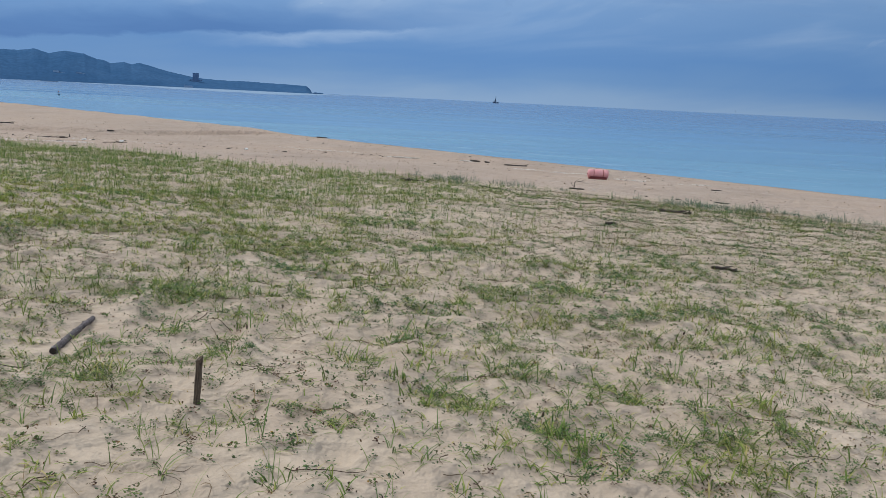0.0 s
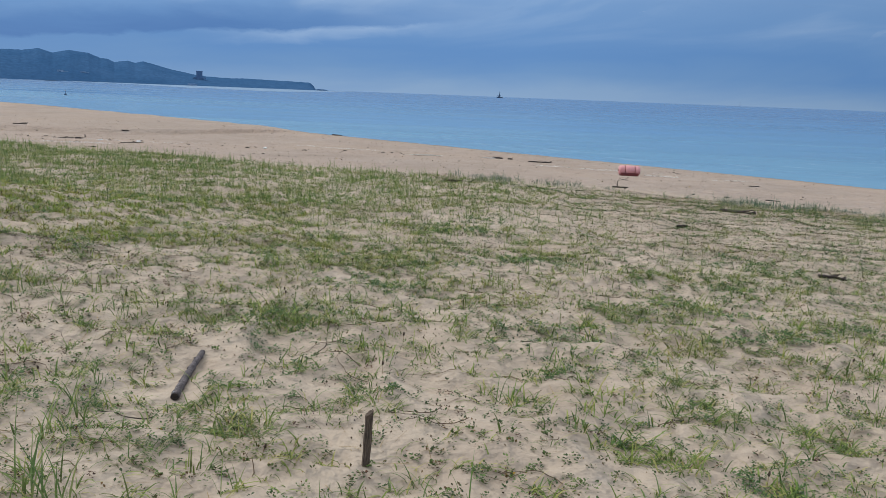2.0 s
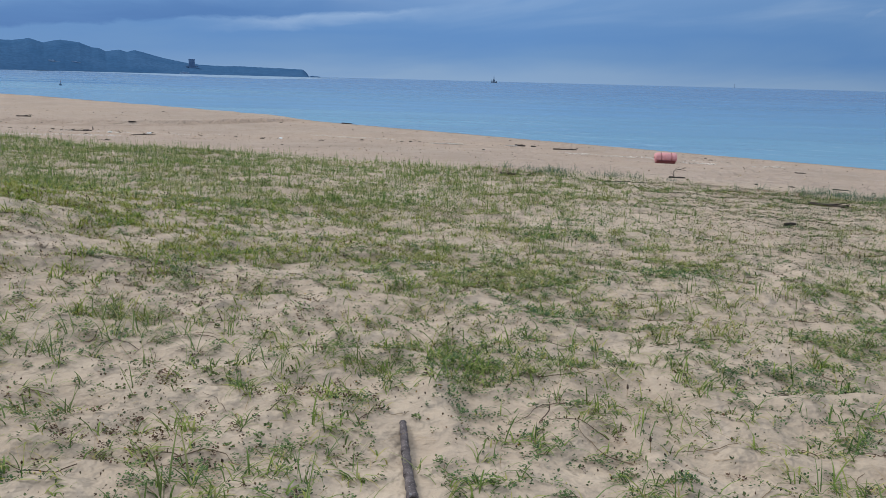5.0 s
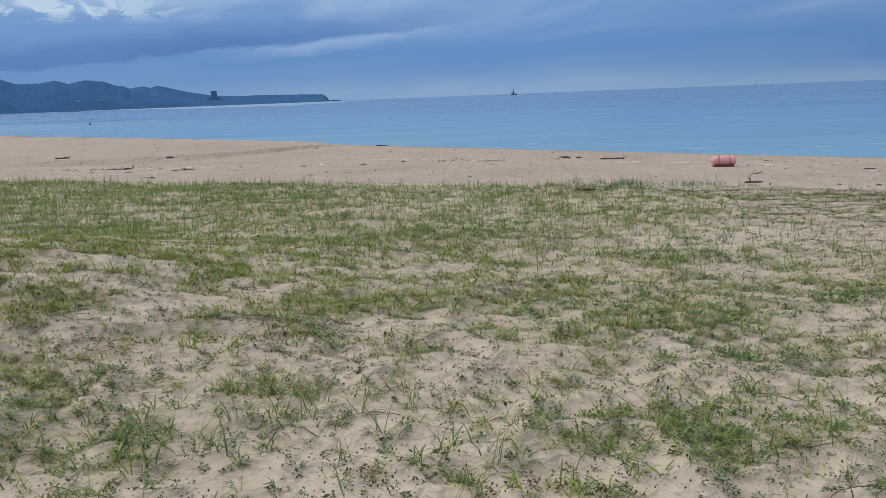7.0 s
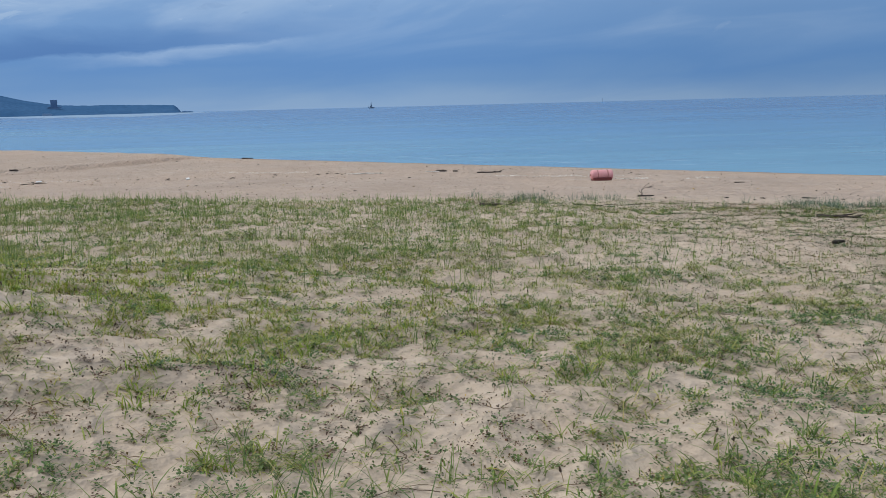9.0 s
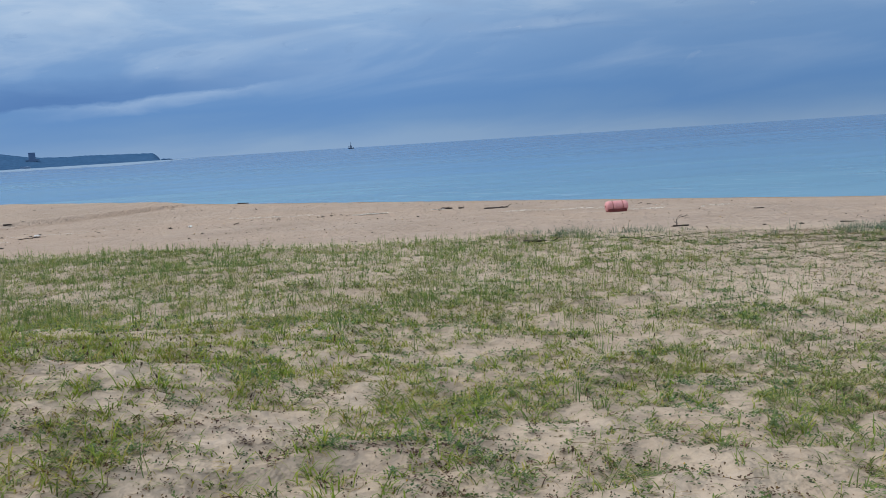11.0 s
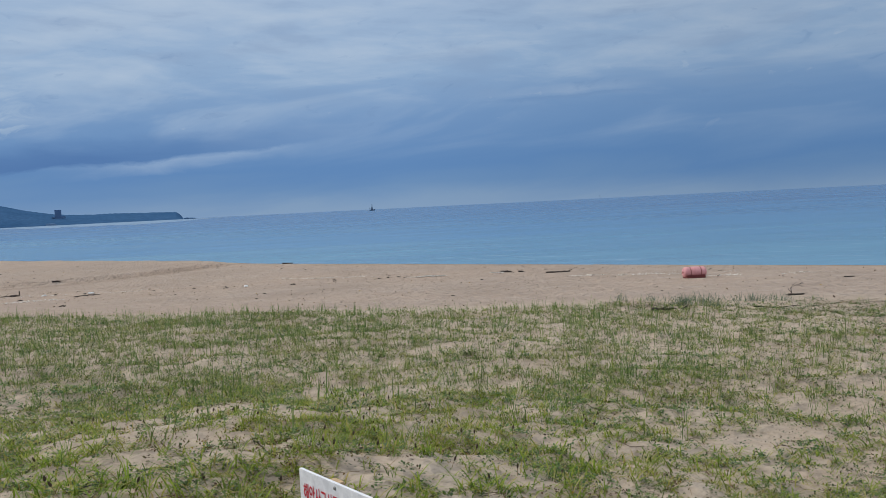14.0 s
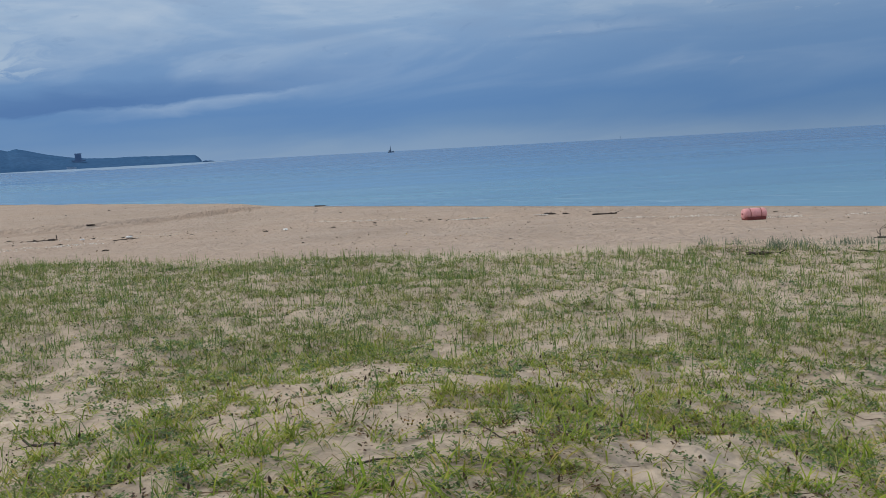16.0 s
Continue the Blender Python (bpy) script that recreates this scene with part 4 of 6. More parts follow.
# ---------------------------------------------------------------- things on the dune


def fallen_log():
    a, b = Vector((-2.30, 4.84)), Vector((-2.385, 5.60))
    mid = (a + b) / 2
    d = b - a
    t = base("log", pose(mid.x, mid.y, H(mid.x, mid.y), 0, 0, math.degrees(math.atan2(d.y, d.x))), "dark barkless log, wet and charred, lying on the sand", "log")
    L = d.length
    rng = random.Random(5)
    n = 64
    pts = [((k / (n - 1) - 0.5) * L, 0.004 * math.sin(k * 0.06), 0.024 + 0.0015 * math.sin(k * 0.3)) for k in range(n)]
    rad = [0.0215 - 0.005 * k / (n - 1) + 0.0012 * math.sin(k * 0.7) + rng.uniform(-0.0012, 0.0012) + (0.0014 if k % 7 == 3 else 0) for k in range(n)]
    part("trunk", tube(bmesh.new(), pts, rad, 18, True, 0.06, rng), MAT_LOG, t, shade=True)
    e = Vector(pts[0])
    part("cut_end", tube(bmesh.new(), [e + Vector((-0.004, 0, 0)), e + Vector((0.004, 0, 0))], [0.0185, 0.0205], 16), MAT_CUT, t, "charred black cut end")
    part("bark_flake", box(bmesh.new(), (0.032, 0.009, 0.004), (pts[1][0] + 0.01, 0.009, pts[1][2] + rad[1] - 0.003), 0.001), MAT_STEEL, t, "pale splintered flake")
    for k in (17, 35, 50):
        p = Vector(pts[k])
        part("knot", tube(bmesh.new(), [p + Vector((0, 0.010, 0.010)), p + Vector((0.003, 0.018, 0.016))], [0.008, 0.005], 7, True, 0.1, rng), MAT_LOG, t)


def ground_stake():
    x, y = -1.24, 4.145
    t = base("stake", pose(x, y, H(x, y), -3, 4, 25), "old split wooden stake standing in the sand", "stake")
    bm = bmesh.new()
    rng = random.Random(8)
    rows_ = []
    for k in range(9):
        z = -0.06 + 0.295 * k / 8
        w_ = 0.0160 + 0.0008 * math.sin(k * 1.7)
        rows_.append([bm.verts.new((sx_ * w_ + rng.uniform(-1, 1) * 0.001, sy * w_ * 0.72 + rng.uniform(-1, 1) * 0.001, z + (0.012 * sx_ if k == 8 else 0) + (0.006 * rng.uniform(-1, 1) if k == 8 else 0)))
                      for sx_, sy in ((-1, -0.7), (-0.3, -1), (0.4, -0.95), (1, -0.6), (1, 0.6), (0.3, 1), (-0.5, 0.9), (-1, 0.7))])
    for r0, r1 in zip(rows_, rows_[1:]):
        for s in range(8):
            bm.faces.new((r0[s], r0[(s + 1) % 8], r1[(s + 1) % 8], r1[s]))
    bm.faces.new(rows_[0][::-1])
    bm.faces.new(rows_[-1])
    part("shaft", bm, MAT_STAKE, t)
    part("splinter", tube(bmesh.new(), [(0.010, 0.004, 0.20), (0.012, 0.003, 0.235), (0.014, 0.002, 0.252)], [0.006, 0.005, 0.001], 5), MAT_STAKE, t)


def lettering(text, size, x, y, mat, parent, name, wide):
    """One line of print, flat on the board, fitted to a width."""
    cu = bpy.data.curves.new(name, "FONT")
    cu.body, cu.size, cu.align_x, cu.align_y = text, size, "CENTER", "CENTER"
    cu.offset = size * 0.018
    tmp = new("tmp", cu)
    dg = bpy.context.evaluated_depsgraph_get()
    me = bpy.data.meshes.new_from_object(tmp.evaluated_get(dg))
    bpy.data.objects.remove(tmp)
    bpy.data.curves.remove(cu)
    co = np.zeros(len(me.vertices) * 3)
    me.vertices.foreach_get("co", co)
    co = co.reshape(-1, 3)
    if len(co):
        w_ = np.ptp(co[:, 0])
        co[:, 0] = (co[:, 0] - co[:, 0].min() - w_ / 2) * wide / max(w_, 1e-6) + x
        co[:, 1] = co[:, 1] - (co[:, 1].max() + co[:, 1].min()) / 2 + y
        co[:, 2] = 0.0052
        me.vertices.foreach_set("co", co.ravel())
    me.update()
    me.materials.clear()
    me.materials.append(mat)
    me.name = name
    ob = new(name, me)
    ob.parent = parent
    return ob


def warning_sign():
    tl, tr = Vector((-6.738, 7.264, 1.041)), Vector((-6.579, 6.999, 1.041))
    X = (tr - tl).normalized()
    W, Hh = 0.310, 0.235
    c = (tl + tr) / 2 - Vector((0, 0, Hh / 2))
    Z = X.cross(Vector((0, 0, 1)))
    m = Matrix(((X.x, 0, Z.x, c.x), (X.y, 0, Z.y, c.y), (0, 1, 0, c.z), (0, 0, 0, 1)))
    g = H(c.x, c.y)
    t = base("warning_sign", m, "white printed notice board on a pale wooden batten in the dune", "sign")
    board = part("board", box(bmesh.new(), (W, Hh, 0.008), (0, 0, 0), 0.0015), MAT_WHITE, t)
    down = g - c.z - 0.15
    part("batten", box(bmesh.new(), (0.042, Hh / 2 - down, 0.014), (-0.005, (Hh / 2 + down) / 2, -0.0115), 0.002), MAT_BATTEN, t, "pale sawn pine batten")
    part("band", box(bmesh.new(), (W - 0.002, 0.036, 0.001), (0, -Hh / 2 + 0.0195, 0.0048)), MAT_NAVY, board, "navy blue printed band")
    lettering("\ud574\uc548\uc0ac\uad6c\uc2dd\ubb3c \ucc44\ucde8\uae08\uc9c0", 0.046, 0, 0.066, MAT_RED, board, "red_lettering", 0.270)
    lettering("\uc774\uacf3\uc740 \ud574\uc548\uc0ac\uad6c\uc2dd\ubb3c \ubcf4\ud638\uc9c0\uc5ed\uc73c\ub85c", 0.027, 0, 0.012, MAT_BLACK, board, "black_lettering", 0.262)
    lettering("\uc0ac\uad6c\uc2dd\ubb3c \ucc44\ucde8\ub97c \uae08\uc9c0\ud569\ub2c8\ub2e4.", 0.027, 0, -0.036, MAT_BLACK, board, "black_lettering", 0.205)
    for x0, w_ in ((-0.112, 0.045), (-0.060, 0.040), (-0.012, 0.036), (0.040, 0.040), (0.096, 0.055)):
        part("print_bar", box(bmesh.new(), (w_, 0.0075, 0.0008), (x0, -Hh / 2 + 0.0195, 0.0058)), MAT_WHITE, board, "white bar of print")
    bm = bmesh.new()
    bmesh.ops.create_cone(bm, segments=12, radius1=0.005, radius2=0.003, depth=0.003, cap_ends=True, matrix=Matrix.Translation((0.01, Hh / 2 - 0.012, 0.0055)))
    part("screw", bm, MAT_STEEL, t, "dull steel screw")


fallen_log()
ground_stake()
warning_sign()

# ---------------------------------------------------------------- plants


def ribbons(P, turn, length, lean, curl, width, segs=3):
    """Tapering bent leaves as narrow ribbons: vertices, quads and tips."""
    n = len(P)
    pos = np.array(P, float)
    side = np.stack([-np.sin(turn), np.cos(turn), np.zeros(n)], -1)
    prof = [0.75, 1.0, 0.72, 0.5, 0.35]
    rows_ = []
    for k in range(segs + 1):
        if k:
            th = lean + curl * (k - 0.5) / segs
            step = (length / segs)[:, None] * np.stack([np.sin(th) * np.cos(turn), np.sin(th) * np.sin(turn), np.cos(th)], -1)
            pos = pos + step
        if k < segs:
            wv = (width * prof[k] * 0.5)[:, None] * side
            rows_ += [pos - wv, pos + wv]
        else:
            rows_.append(pos)
    m = 2 * segs + 1
    V = np.stack(rows_, 1).reshape(-1, 3)
    b = (np.arange(n) * m)[:, None]
    Q = np.concatenate([b + np.array([[2 * k, 2 * k + 1, 2 * k + 3, 2 * k + 2]]) for k in range(segs - 1)], 0)
    T = b + np.array([[2 * segs - 2, 2 * segs - 1, 2 * segs]])
    return V, Q, T


def leaflets(P, turn, tilt, size, fold=0.25):
    """Small folded oval leaves."""
    n = len(P)
    ct, st = np.cos(turn), np.sin(turn)
    f = np.stack([ct * np.cos(tilt), st * np.cos(tilt), np.sin(tilt)], -1)
    s = np.stack([-st, ct, np.zeros(n)], -1)
    u = np.cross(f, s)
    z = size[:, None]
    V = np.stack([P, P + f * z * 0.35 + s * z * 0.34 - u * z * fold * 0.3, P + f * z * 0.78 + s * z * 0.24 - u * z * fold * 0.2, P + f * z, P + f * z * 0.78 - s * z * 0.24 - u * z * fold * 0.2, P + f * z * 0.35 - s * z * 0.34 - u * z * fold * 0.3], 1).reshape(-1, 3)
    b = (np.arange(n) * 6)[:, None]
    return V, np.concatenate([b + np.array([[0, 3, 2, 1]]), b + np.array([[0, 5, 4, 3]])], 0), None


def stuff(name, VQT, mat, label, category):
    ob = new(name, soft_mesh(name, *VQT, False))
    ob.data.materials.append(mat)
    return tagged(ob, label, category, kind="stuff")


FIELD = (-19.0, 13.0, -3.0, 25.5)
# well-grown and bare spots of the dune: x, y, reach
SEDGE_BEDS = [(1.39, 3.86, 0.1), (2.07, 3.87, 0.1), (-2.41, 4.09, 0.07), (0.65, 4.16, 0.15), (1.69, 4.22, 0.23), (0.22, 4.39, 0.1), (-1.84, 4.41, 0.14), (1.07, 4.66, 0.09), (-3.31, 4.81, 0.08), (0.52, 4.89, 0.11), (-1.36, 4.9, 0.12), (0.42, 4.95, 0.08), (-0.59, 5.02, 0.12), (-1.81, 5.44, 0.1), (-2.73, 5.91, 0.09), (2.72, 6.08, 0.15), (-4.88, 6.22, 0.19), (0.81, 6.31, 0.13), (-2.46, 6.37, 0.23), (0.08, 6.44, 0.12), (-1.8, 6.46, 0.08), (-2.16, 6.51, 0.15), (-1.23, 6.67, 0.11), (1.63, 7, 0.13), (-4.36, 7.1, 0.09), (-4.14, 7.14, 0.11), (0.4, 7.31, 0.19), (-0.79, 7.37, 0.12), (-1.04, 7.61, 0.13), (-1.51, 7.86, 0.17)]
SEDGE_BEDS += [(-4.84, 7.9, 0.09), (0.92, 7.98, 0.18), (-6.03, 8.05, 0.14), (-5.04, 8.25, 0.1), (-1.79, 8.75, 0.17), (-2.07, 8.8, 0.26), (-1.39, 8.93, 0.4), (-4.25, 9.12, 0.25), (-3.81, 9.22, 0.2), (-4.55, 9.3, 0.1), (-7.97, 9.68, 0.1), (-6.37, 9.71, 0.1), (-5.36, 9.78, 0.13), (0.18, 9.84, 0.29), (-2.29, 9.86, 0.26), (-2.61, 10.16, 0.15), (-7.06, 10.33, 0.14), (-9.24, 10.36, 0.12), (-2.19, 10.42, 0.24), (-5.61, 10.82, 0.1), (-7.38, 10.89, 0.11), (-9.43, 11.07, 0.16), (-8.32, 11.26, 0.12), (-3.25, 12.23, 0.25), (-5.31, 12.64, 0.15), (-7.74, 12.81, 0.22), (-3.98, 12.98, 0.17), (-3.05, 13.31, 0.16)]
LEAF_BEDS = [(-1.82, 3.47, 0.06), (1.59, 3.6, 0.06), (-0.66, 3.69, 0.07), (-0.38, 3.95, 0.06), (-2.15, 4.06, 0.11), (-0.76, 4.11, 0.07), (-0.03, 4.41, 0.07), (-1.92, 4.46, 0.2), (0.02, 4.59, 0.09), (-2.11, 4.65, 0.11), (-0.42, 4.84, 0.06), (2.19, 5.05, 0.13), (-0.29, 5.53, 0.07), (1.55, 5.89, 0.09), (-3.23, 5.93, 0.07), (-1.87, 6.14, 0.11), (-1.47, 6.15, 0.09), (0.7, 6.19, 0.12), (-5.27, 6.22, 0.1), (-2.62, 6.32, 0.08), (1.14, 6.34, 0.17), (-5.34, 6.61, 0.11), (-2.46, 6.8, 0.13), (-2.82, 6.85, 0.1), (-5.12, 6.92, 0.11), (-4.99, 7.03, 0.07), (0.35, 7.27, 0.21), (-0.98, 7.62, 0.14), (-1.2, 7.74, 0.13), (0.98, 7.88, 0.19)]
LEAF_BEDS += [(-3.57, 7.88, 0.09), (-6.06, 8, 0.12), (-2.96, 8.06, 0.1), (-2.58, 8.23, 0.11), (-4.77, 8.47, 0.1), (-2.49, 8.48, 0.14), (-3.67, 9.32, 0.12), (-0.14, 9.42, 0.25), (-1.74, 9.73, 0.2), (-2.84, 11.31, 0.14), (-1.13, 11.52, 0.34)]
YELLOW_BEDS = [(-2.72, 5.42, 0.07), (-2.04, 6.45, 0.28), (-5.74, 8.47, 0.08), (-3.73, 8.83, 0.09), (-4.15, 8.92, 0.21), (-7.09, 9.07, 0.1), (-6.81, 9.37, 0.08), (-8.23, 9.59, 0.07), (-7.47, 9.64, 0.07), (-5.68, 9.66, 0.09), (-5.61, 9.81, 0.13), (-8.34, 9.82, 0.09), (-5.23, 9.85, 0.1), (-6.48, 10.55, 0.22), (-9.02, 10.62, 0.11)]
YELLOW_BEDS += [(-8.66, 10.75, 0.22), (-7.82, 8.75, 0.16), (-7.55, 8.88, 0.15), (-7.53, 8.44, 0.15), (-7.19, 8.34, 0.11), (-7.1, 8.63, 0.09), (-6.69, 8.4, 0.11), (-6.87, 9.13, 0.13), (-6.66, 10.14, 0.18), (-6.32, 8.94, 0.09), (-7.72, 8.33, 0.12), (-7.05, 8.93, 0.17), (-6.62, 10.59, 0.23), (-8.66, 12.88, 0.26), (-8.62, 10.42, 0.16), (-8.63, 9.72, 0.11)]
SEDGE_BEDS += [(-5.9, 11.89, 0.15), (-5.29, 12.35, 0.22), (-4.93, 11.39, 0.15), (-3.21, 12.14, 0.3), (-2.99, 11.39, 0.17), (-4.34, 11.27, 0.13), (-5.23, 15.11, 0.23), (-3.82, 13.65, 0.24)]
LEAF_BEDS += [(-3.01, 13.22, 0.44), (-4.5, 10.49, 0.11), (-2.43, 12.57, 0.23)]
YELLOW_BEDS += [(-5.49, 10.14, 0.25), (-5.9, 10.24, 0.16), (-5.03, 10.28, 0.12), (-6.04, 9.01, 0.09), (-4.4, 9.53, 0.13), (-4.35, 10.22, 0.13)]
LEAF_BEDS += [(-5.0, 6.3, 0.22), (-5.35, 6.35, 0.2), (-5.2, 6.75, 0.18), (-4.75, 6.1, 0.12), (-5.5, 7.1, 0.15), (-5.6, 6.7, 0.16)]
GROWN = [(a, b, 1.5 * r) for a, b, r in SEDGE_BEDS + LEAF_BEDS + YELLOW_BEDS] + [(-8.7, 13.0, 1.2), (-4.4, 12.3, 0.8), (-3.4, 13.4, 0.9), (2.2, 7.2, 0.5), (2.78, 9.61, 0.7), (1.79, 9.24, 0.6), (-8.3, 8.4, 0.5), (-7.2, 7.6, 0.4), (-8.9, 9.0, 0.5)]
BARE = [(-0.33, 3.59, 0.16), (-1.59, 3.63, 0.14), (0.94, 4.19, 0.12), (-1.57, 4.38, 0.07), (-1.12, 4.63, 0.23), (1.55, 4.89, 0.14), (-2.15, 5.34, 0.14), (-0.83, 5.4, 0.23), (-0.03, 5.41, 0.18), (-2.17, 5.66, 0.09), (-0.43, 6.02, 0.16), (-2.79, 6.04, 0.14), (-3.65, 6.24, 0.32), (-0.42, 6.36, 0.2), (-2.08, 7, 0.12), (-2.99, 7.08, 0.12), (-1.15, 7.19, 0.14), (0, 7.53, 0.2), (-3.38, 7.58, 0.31), (-2.78, 7.64, 0.2), (-4.08, 7.96, 0.14), (-5.81, 8.07, 0.22), (-1.99, 8.25, 0.23), (-5.3, 8.26, 0.28), (-5.33, 8.63, 0.12), (-2.61, 8.67, 0.14), (-3.45, 8.72, 0.22), (-3.15, 8.79, 0.16), (-3.6, 8.82, 0.2), (-7.4, 9.03, 0.07)]
BARE += [(-6.52, 9.07, 0.08), (-7.63, 9.46, 0.15), (-7.22, 9.5, 0.16), (-7.96, 10.22, 0.11), (-3.93, 10.54, 0.22), (-8.85, 11.12, 0.24), (-4.72, 12.27, 0.22), (-5.57, 13.01, 0.23), (-9.95, 13.43, 0.41), (1.7, 13.9, 1.3), (4.7, 14.1, 1.8), (0.7, 13, 0.9)]


def spots(x, y, rows_):
    total = np.zeros_like(x)
    for a, b, r in rows_:
        total = np.maximum(total, np.exp(-((x - a) ** 2 + (y - b) ** 2) / r ** 2))
    return total


def beds(x, y, rows_, seed):
    """Where the beds lie, with ragged but clear outlines."""
    total = np.full(np.shape(x), 9.0)
    for a, b, r in rows_:
        total = np.minimum(total, np.hypot(x - a, (y - b) * 0.85) / r)
    return smooth(1.25, 0.9, total + 0.55 * fbm(x, y, 0.13, seed, 2))


def on_dune(x, y, soft=1.2):
    return smooth(0.3, -soft, y - edge_y(x))


def lush(x, y):
    """Thick growth inland of the beach edge, thinning out to one side."""
    return smooth(9.5, 13.0, y + 0.25 * x) * smooth(2.0, -3.5, x)


def vigour(x, y):
    """How well plants cover the sand, 0 to 1."""
    v = 0.50 + 0.26 * fbm(x, y, 1.3, 71, 3) + 0.16 * fbm(x, y, 0.5, 72, 2) + (0.42 - 0.08 * smooth(8.5, 6.5, y)) * spots(x, y, GROWN) - 0.32 * spots(x, y, BARE) + 0.08 * lush(x, y)
    v = v + 0.12 * np.exp(-((x + 7.0) / 3.0) ** 2 - ((y - 10.0) / 2.6) ** 2) + 0.10 * smooth(1.5, 4.0, x) * smooth(14, 16, y)
    v = v + 0.10 * smooth(0.3, 1.8, x) * smooth(9.5, 7.0, y) + 0.22 * spots(x, y, [(-5.3, 6.6, 0.9), (-6.2, 8.2, 0.7), (-2.7, 4.4, 0.5), (-8.8, 9.6, 0.6)])
    v = v + 0.10 * spots(x, y, [(-4.4, 9.6, 1.6), (-3.0, 10.6, 1.3), (0.6, 8.2, 1.0), (1.6, 8.6, 0.9), (2.4, 6.5, 0.9)]) + 0.16 * smooth(-5.0, -8.0, x) * smooth(11.0, 13.0, y)
    v = v - 0.09 * smooth(7.0, 5.2, y) * smooth(0.8, -0.5, x)
    return np.clip(v, 0.02, 1)


def clumped(x, y, v, seed, scale=0.24):
    return smooth(0.07, 0.17, fbm(x, y, scale, seed, 3) + (v - 0.53) * 0.9)


def kept(x, y):
    """The part of the dune near the path; beyond it growth is thinner."""
    left = np.minimum(-0.60 * y - 0.9, -8.8 - 0.48 * (y - 6.15))
    right = np.maximum(0.62 * y + 1.0, 2.0)
    inside = smooth(-1.6, 0.0, x - left) * smooth(1.6, 0.0, x - right) * smooth(0.6, 2.6, y + 0.3 * fbm(x, y, 1.0, 4, 2))
    return 0.10 + 0.90 * inside


def clear_of(x, y):
    """Bare sand along the log and round the stake."""
    u = np.clip((y - 4.84) / 0.76, 0, 1)
    log_gap = np.hypot(x - (-2.30 - 0.085 * u), y - (4.84 + 0.76 * u))
    return (log_gap > 0.12) & (np.hypot(x + 1.24, y - 4.145) > 0.07)


def sprout(most, want, seed):
    """Places on the dune, want(x, y) to a square metre and most at the best."""
    rng = np.random.default_rng(seed)
    n = int(most * (FIELD[1] - FIELD[0]) * (FIELD[3] - FIELD[2]))
    x, y = rng.uniform(FIELD[0], FIELD[1], n), rng.uniform(FIELD[2], FIELD[3], n)
    ok = (rng.uniform(0, 1, n) < kept(x, y) * on_dune(x, y)) & clear_of(x, y)
    x, y = x[ok], y[ok]
    ok = rng.uniform(0, most, len(x)) < want(x, y)
    return x[ok], y[ok], rng


def sedge_want(x, y):
    v = vigour(x, y)
    even = 0.40 * lush(x, y)
    c = (0.10 + 0.90 * clumped(x, y, v + 0.06, 131, 0.34)) * (1 - even) + 0.80 * even
    c = np.maximum(c, 1.1 * beds(x, y, SEDGE_BEDS + YELLOW_BEDS, 17))
    return 185 * (0.35 + 0.65 * v) * c * (1.0 + 0.5 * np.exp(-((x + 7.0) / 2.6) ** 2 - ((y - 9.8) / 2.0) ** 2)) * (0.50 + 0.50 * smooth(3.5, 0.0, x)) * (1.0 - 0.42 * smooth(9.5, 6.5, y) * (1 - on_mound(x, y)))


def sedge(seed, part_of):
    x, y, rng = sprout(290, lambda a, b: sedge_want(a, b) * part_of(a, b), seed)
    k = rng.integers(4, 11, len(x))
    i = np.repeat(np.arange(len(x)), k)
    n = len(i)
    grown = 1.0 + 0.12 * smooth(8.5, 6.5, y)
    vig = (rng.uniform(0.6, 1.25, len(x)) * (0.75 + 0.45 * vigour(x, y)) * grown)[i]
    turn = rng.uniform(0, 2 * np.pi, n)
    px, py = x[i] + rng.normal(0, 0.02, n), y[i] + rng.normal(0, 0.02, n)
    P = np.stack([px, py, height(px, py) - 0.005], -1)
    long_, lean, curl, wide = vig * rng.uniform(0.05, 0.150, n), rng.uniform(0.3, 1.1, n), rng.uniform(0.7, 2.0, n), rng.uniform(0.0045, 0.0082, n) * grown[i]
    near = py < 10.5
    one = ribbons(P[near], turn[near], long_[near], lean[near], curl[near], wide[near], 3)
    two = ribbons(P[~near], turn[~near], long_[~near], lean[~near], curl[~near], wide[~near], 2)
    return np.concatenate([one[0], two[0]]), np.concatenate([one[1], two[1] + len(one[0])]), np.concatenate([one[2], two[2] + len(one[0])])


def grass_want(x, y):
    rim = np.exp(-((y - edge_y(x) + 0.7) / 1.0) ** 2)
    c = smooth(-0.05, 0.35, fbm(x, y, 0.7, 83, 3) + 0.25 * lush(x, y))
    return 0.2 + 2.8 * smooth(8, 11, y) + 30 * c * (0.15 + 0.85 * lush(x, y)) + 12 * lush(x, y) + 12 * rim * smooth(-0.2, 0.3, fbm(x, y, 0.8, 19, 2) + 0.1)


def tall_grass():
    x, y, rng = sprout(68, grass_want, 202)
    k = rng.integers(3, 8, len(x))
    i = np.repeat(np.arange(len(x)), k)
    n = len(i)
    turn = rng.uniform(0, 2 * np.pi, n)
    px, py = x[i] + rng.normal(0, 0.022, n), y[i] + rng.normal(0, 0.022, n)
    P = np.stack([px, py, height(px, py) - 0.005], -1)
    vig = rng.uniform(0.6, 1.25, len(x))[i]
    return ribbons(P, turn, vig * rng.uniform(0.07, 0.22, n), rng.uniform(0.02, 0.5, n), rng.uniform(0.0, 0.9, n), rng.uniform(0.003, 0.0060, n), 3)


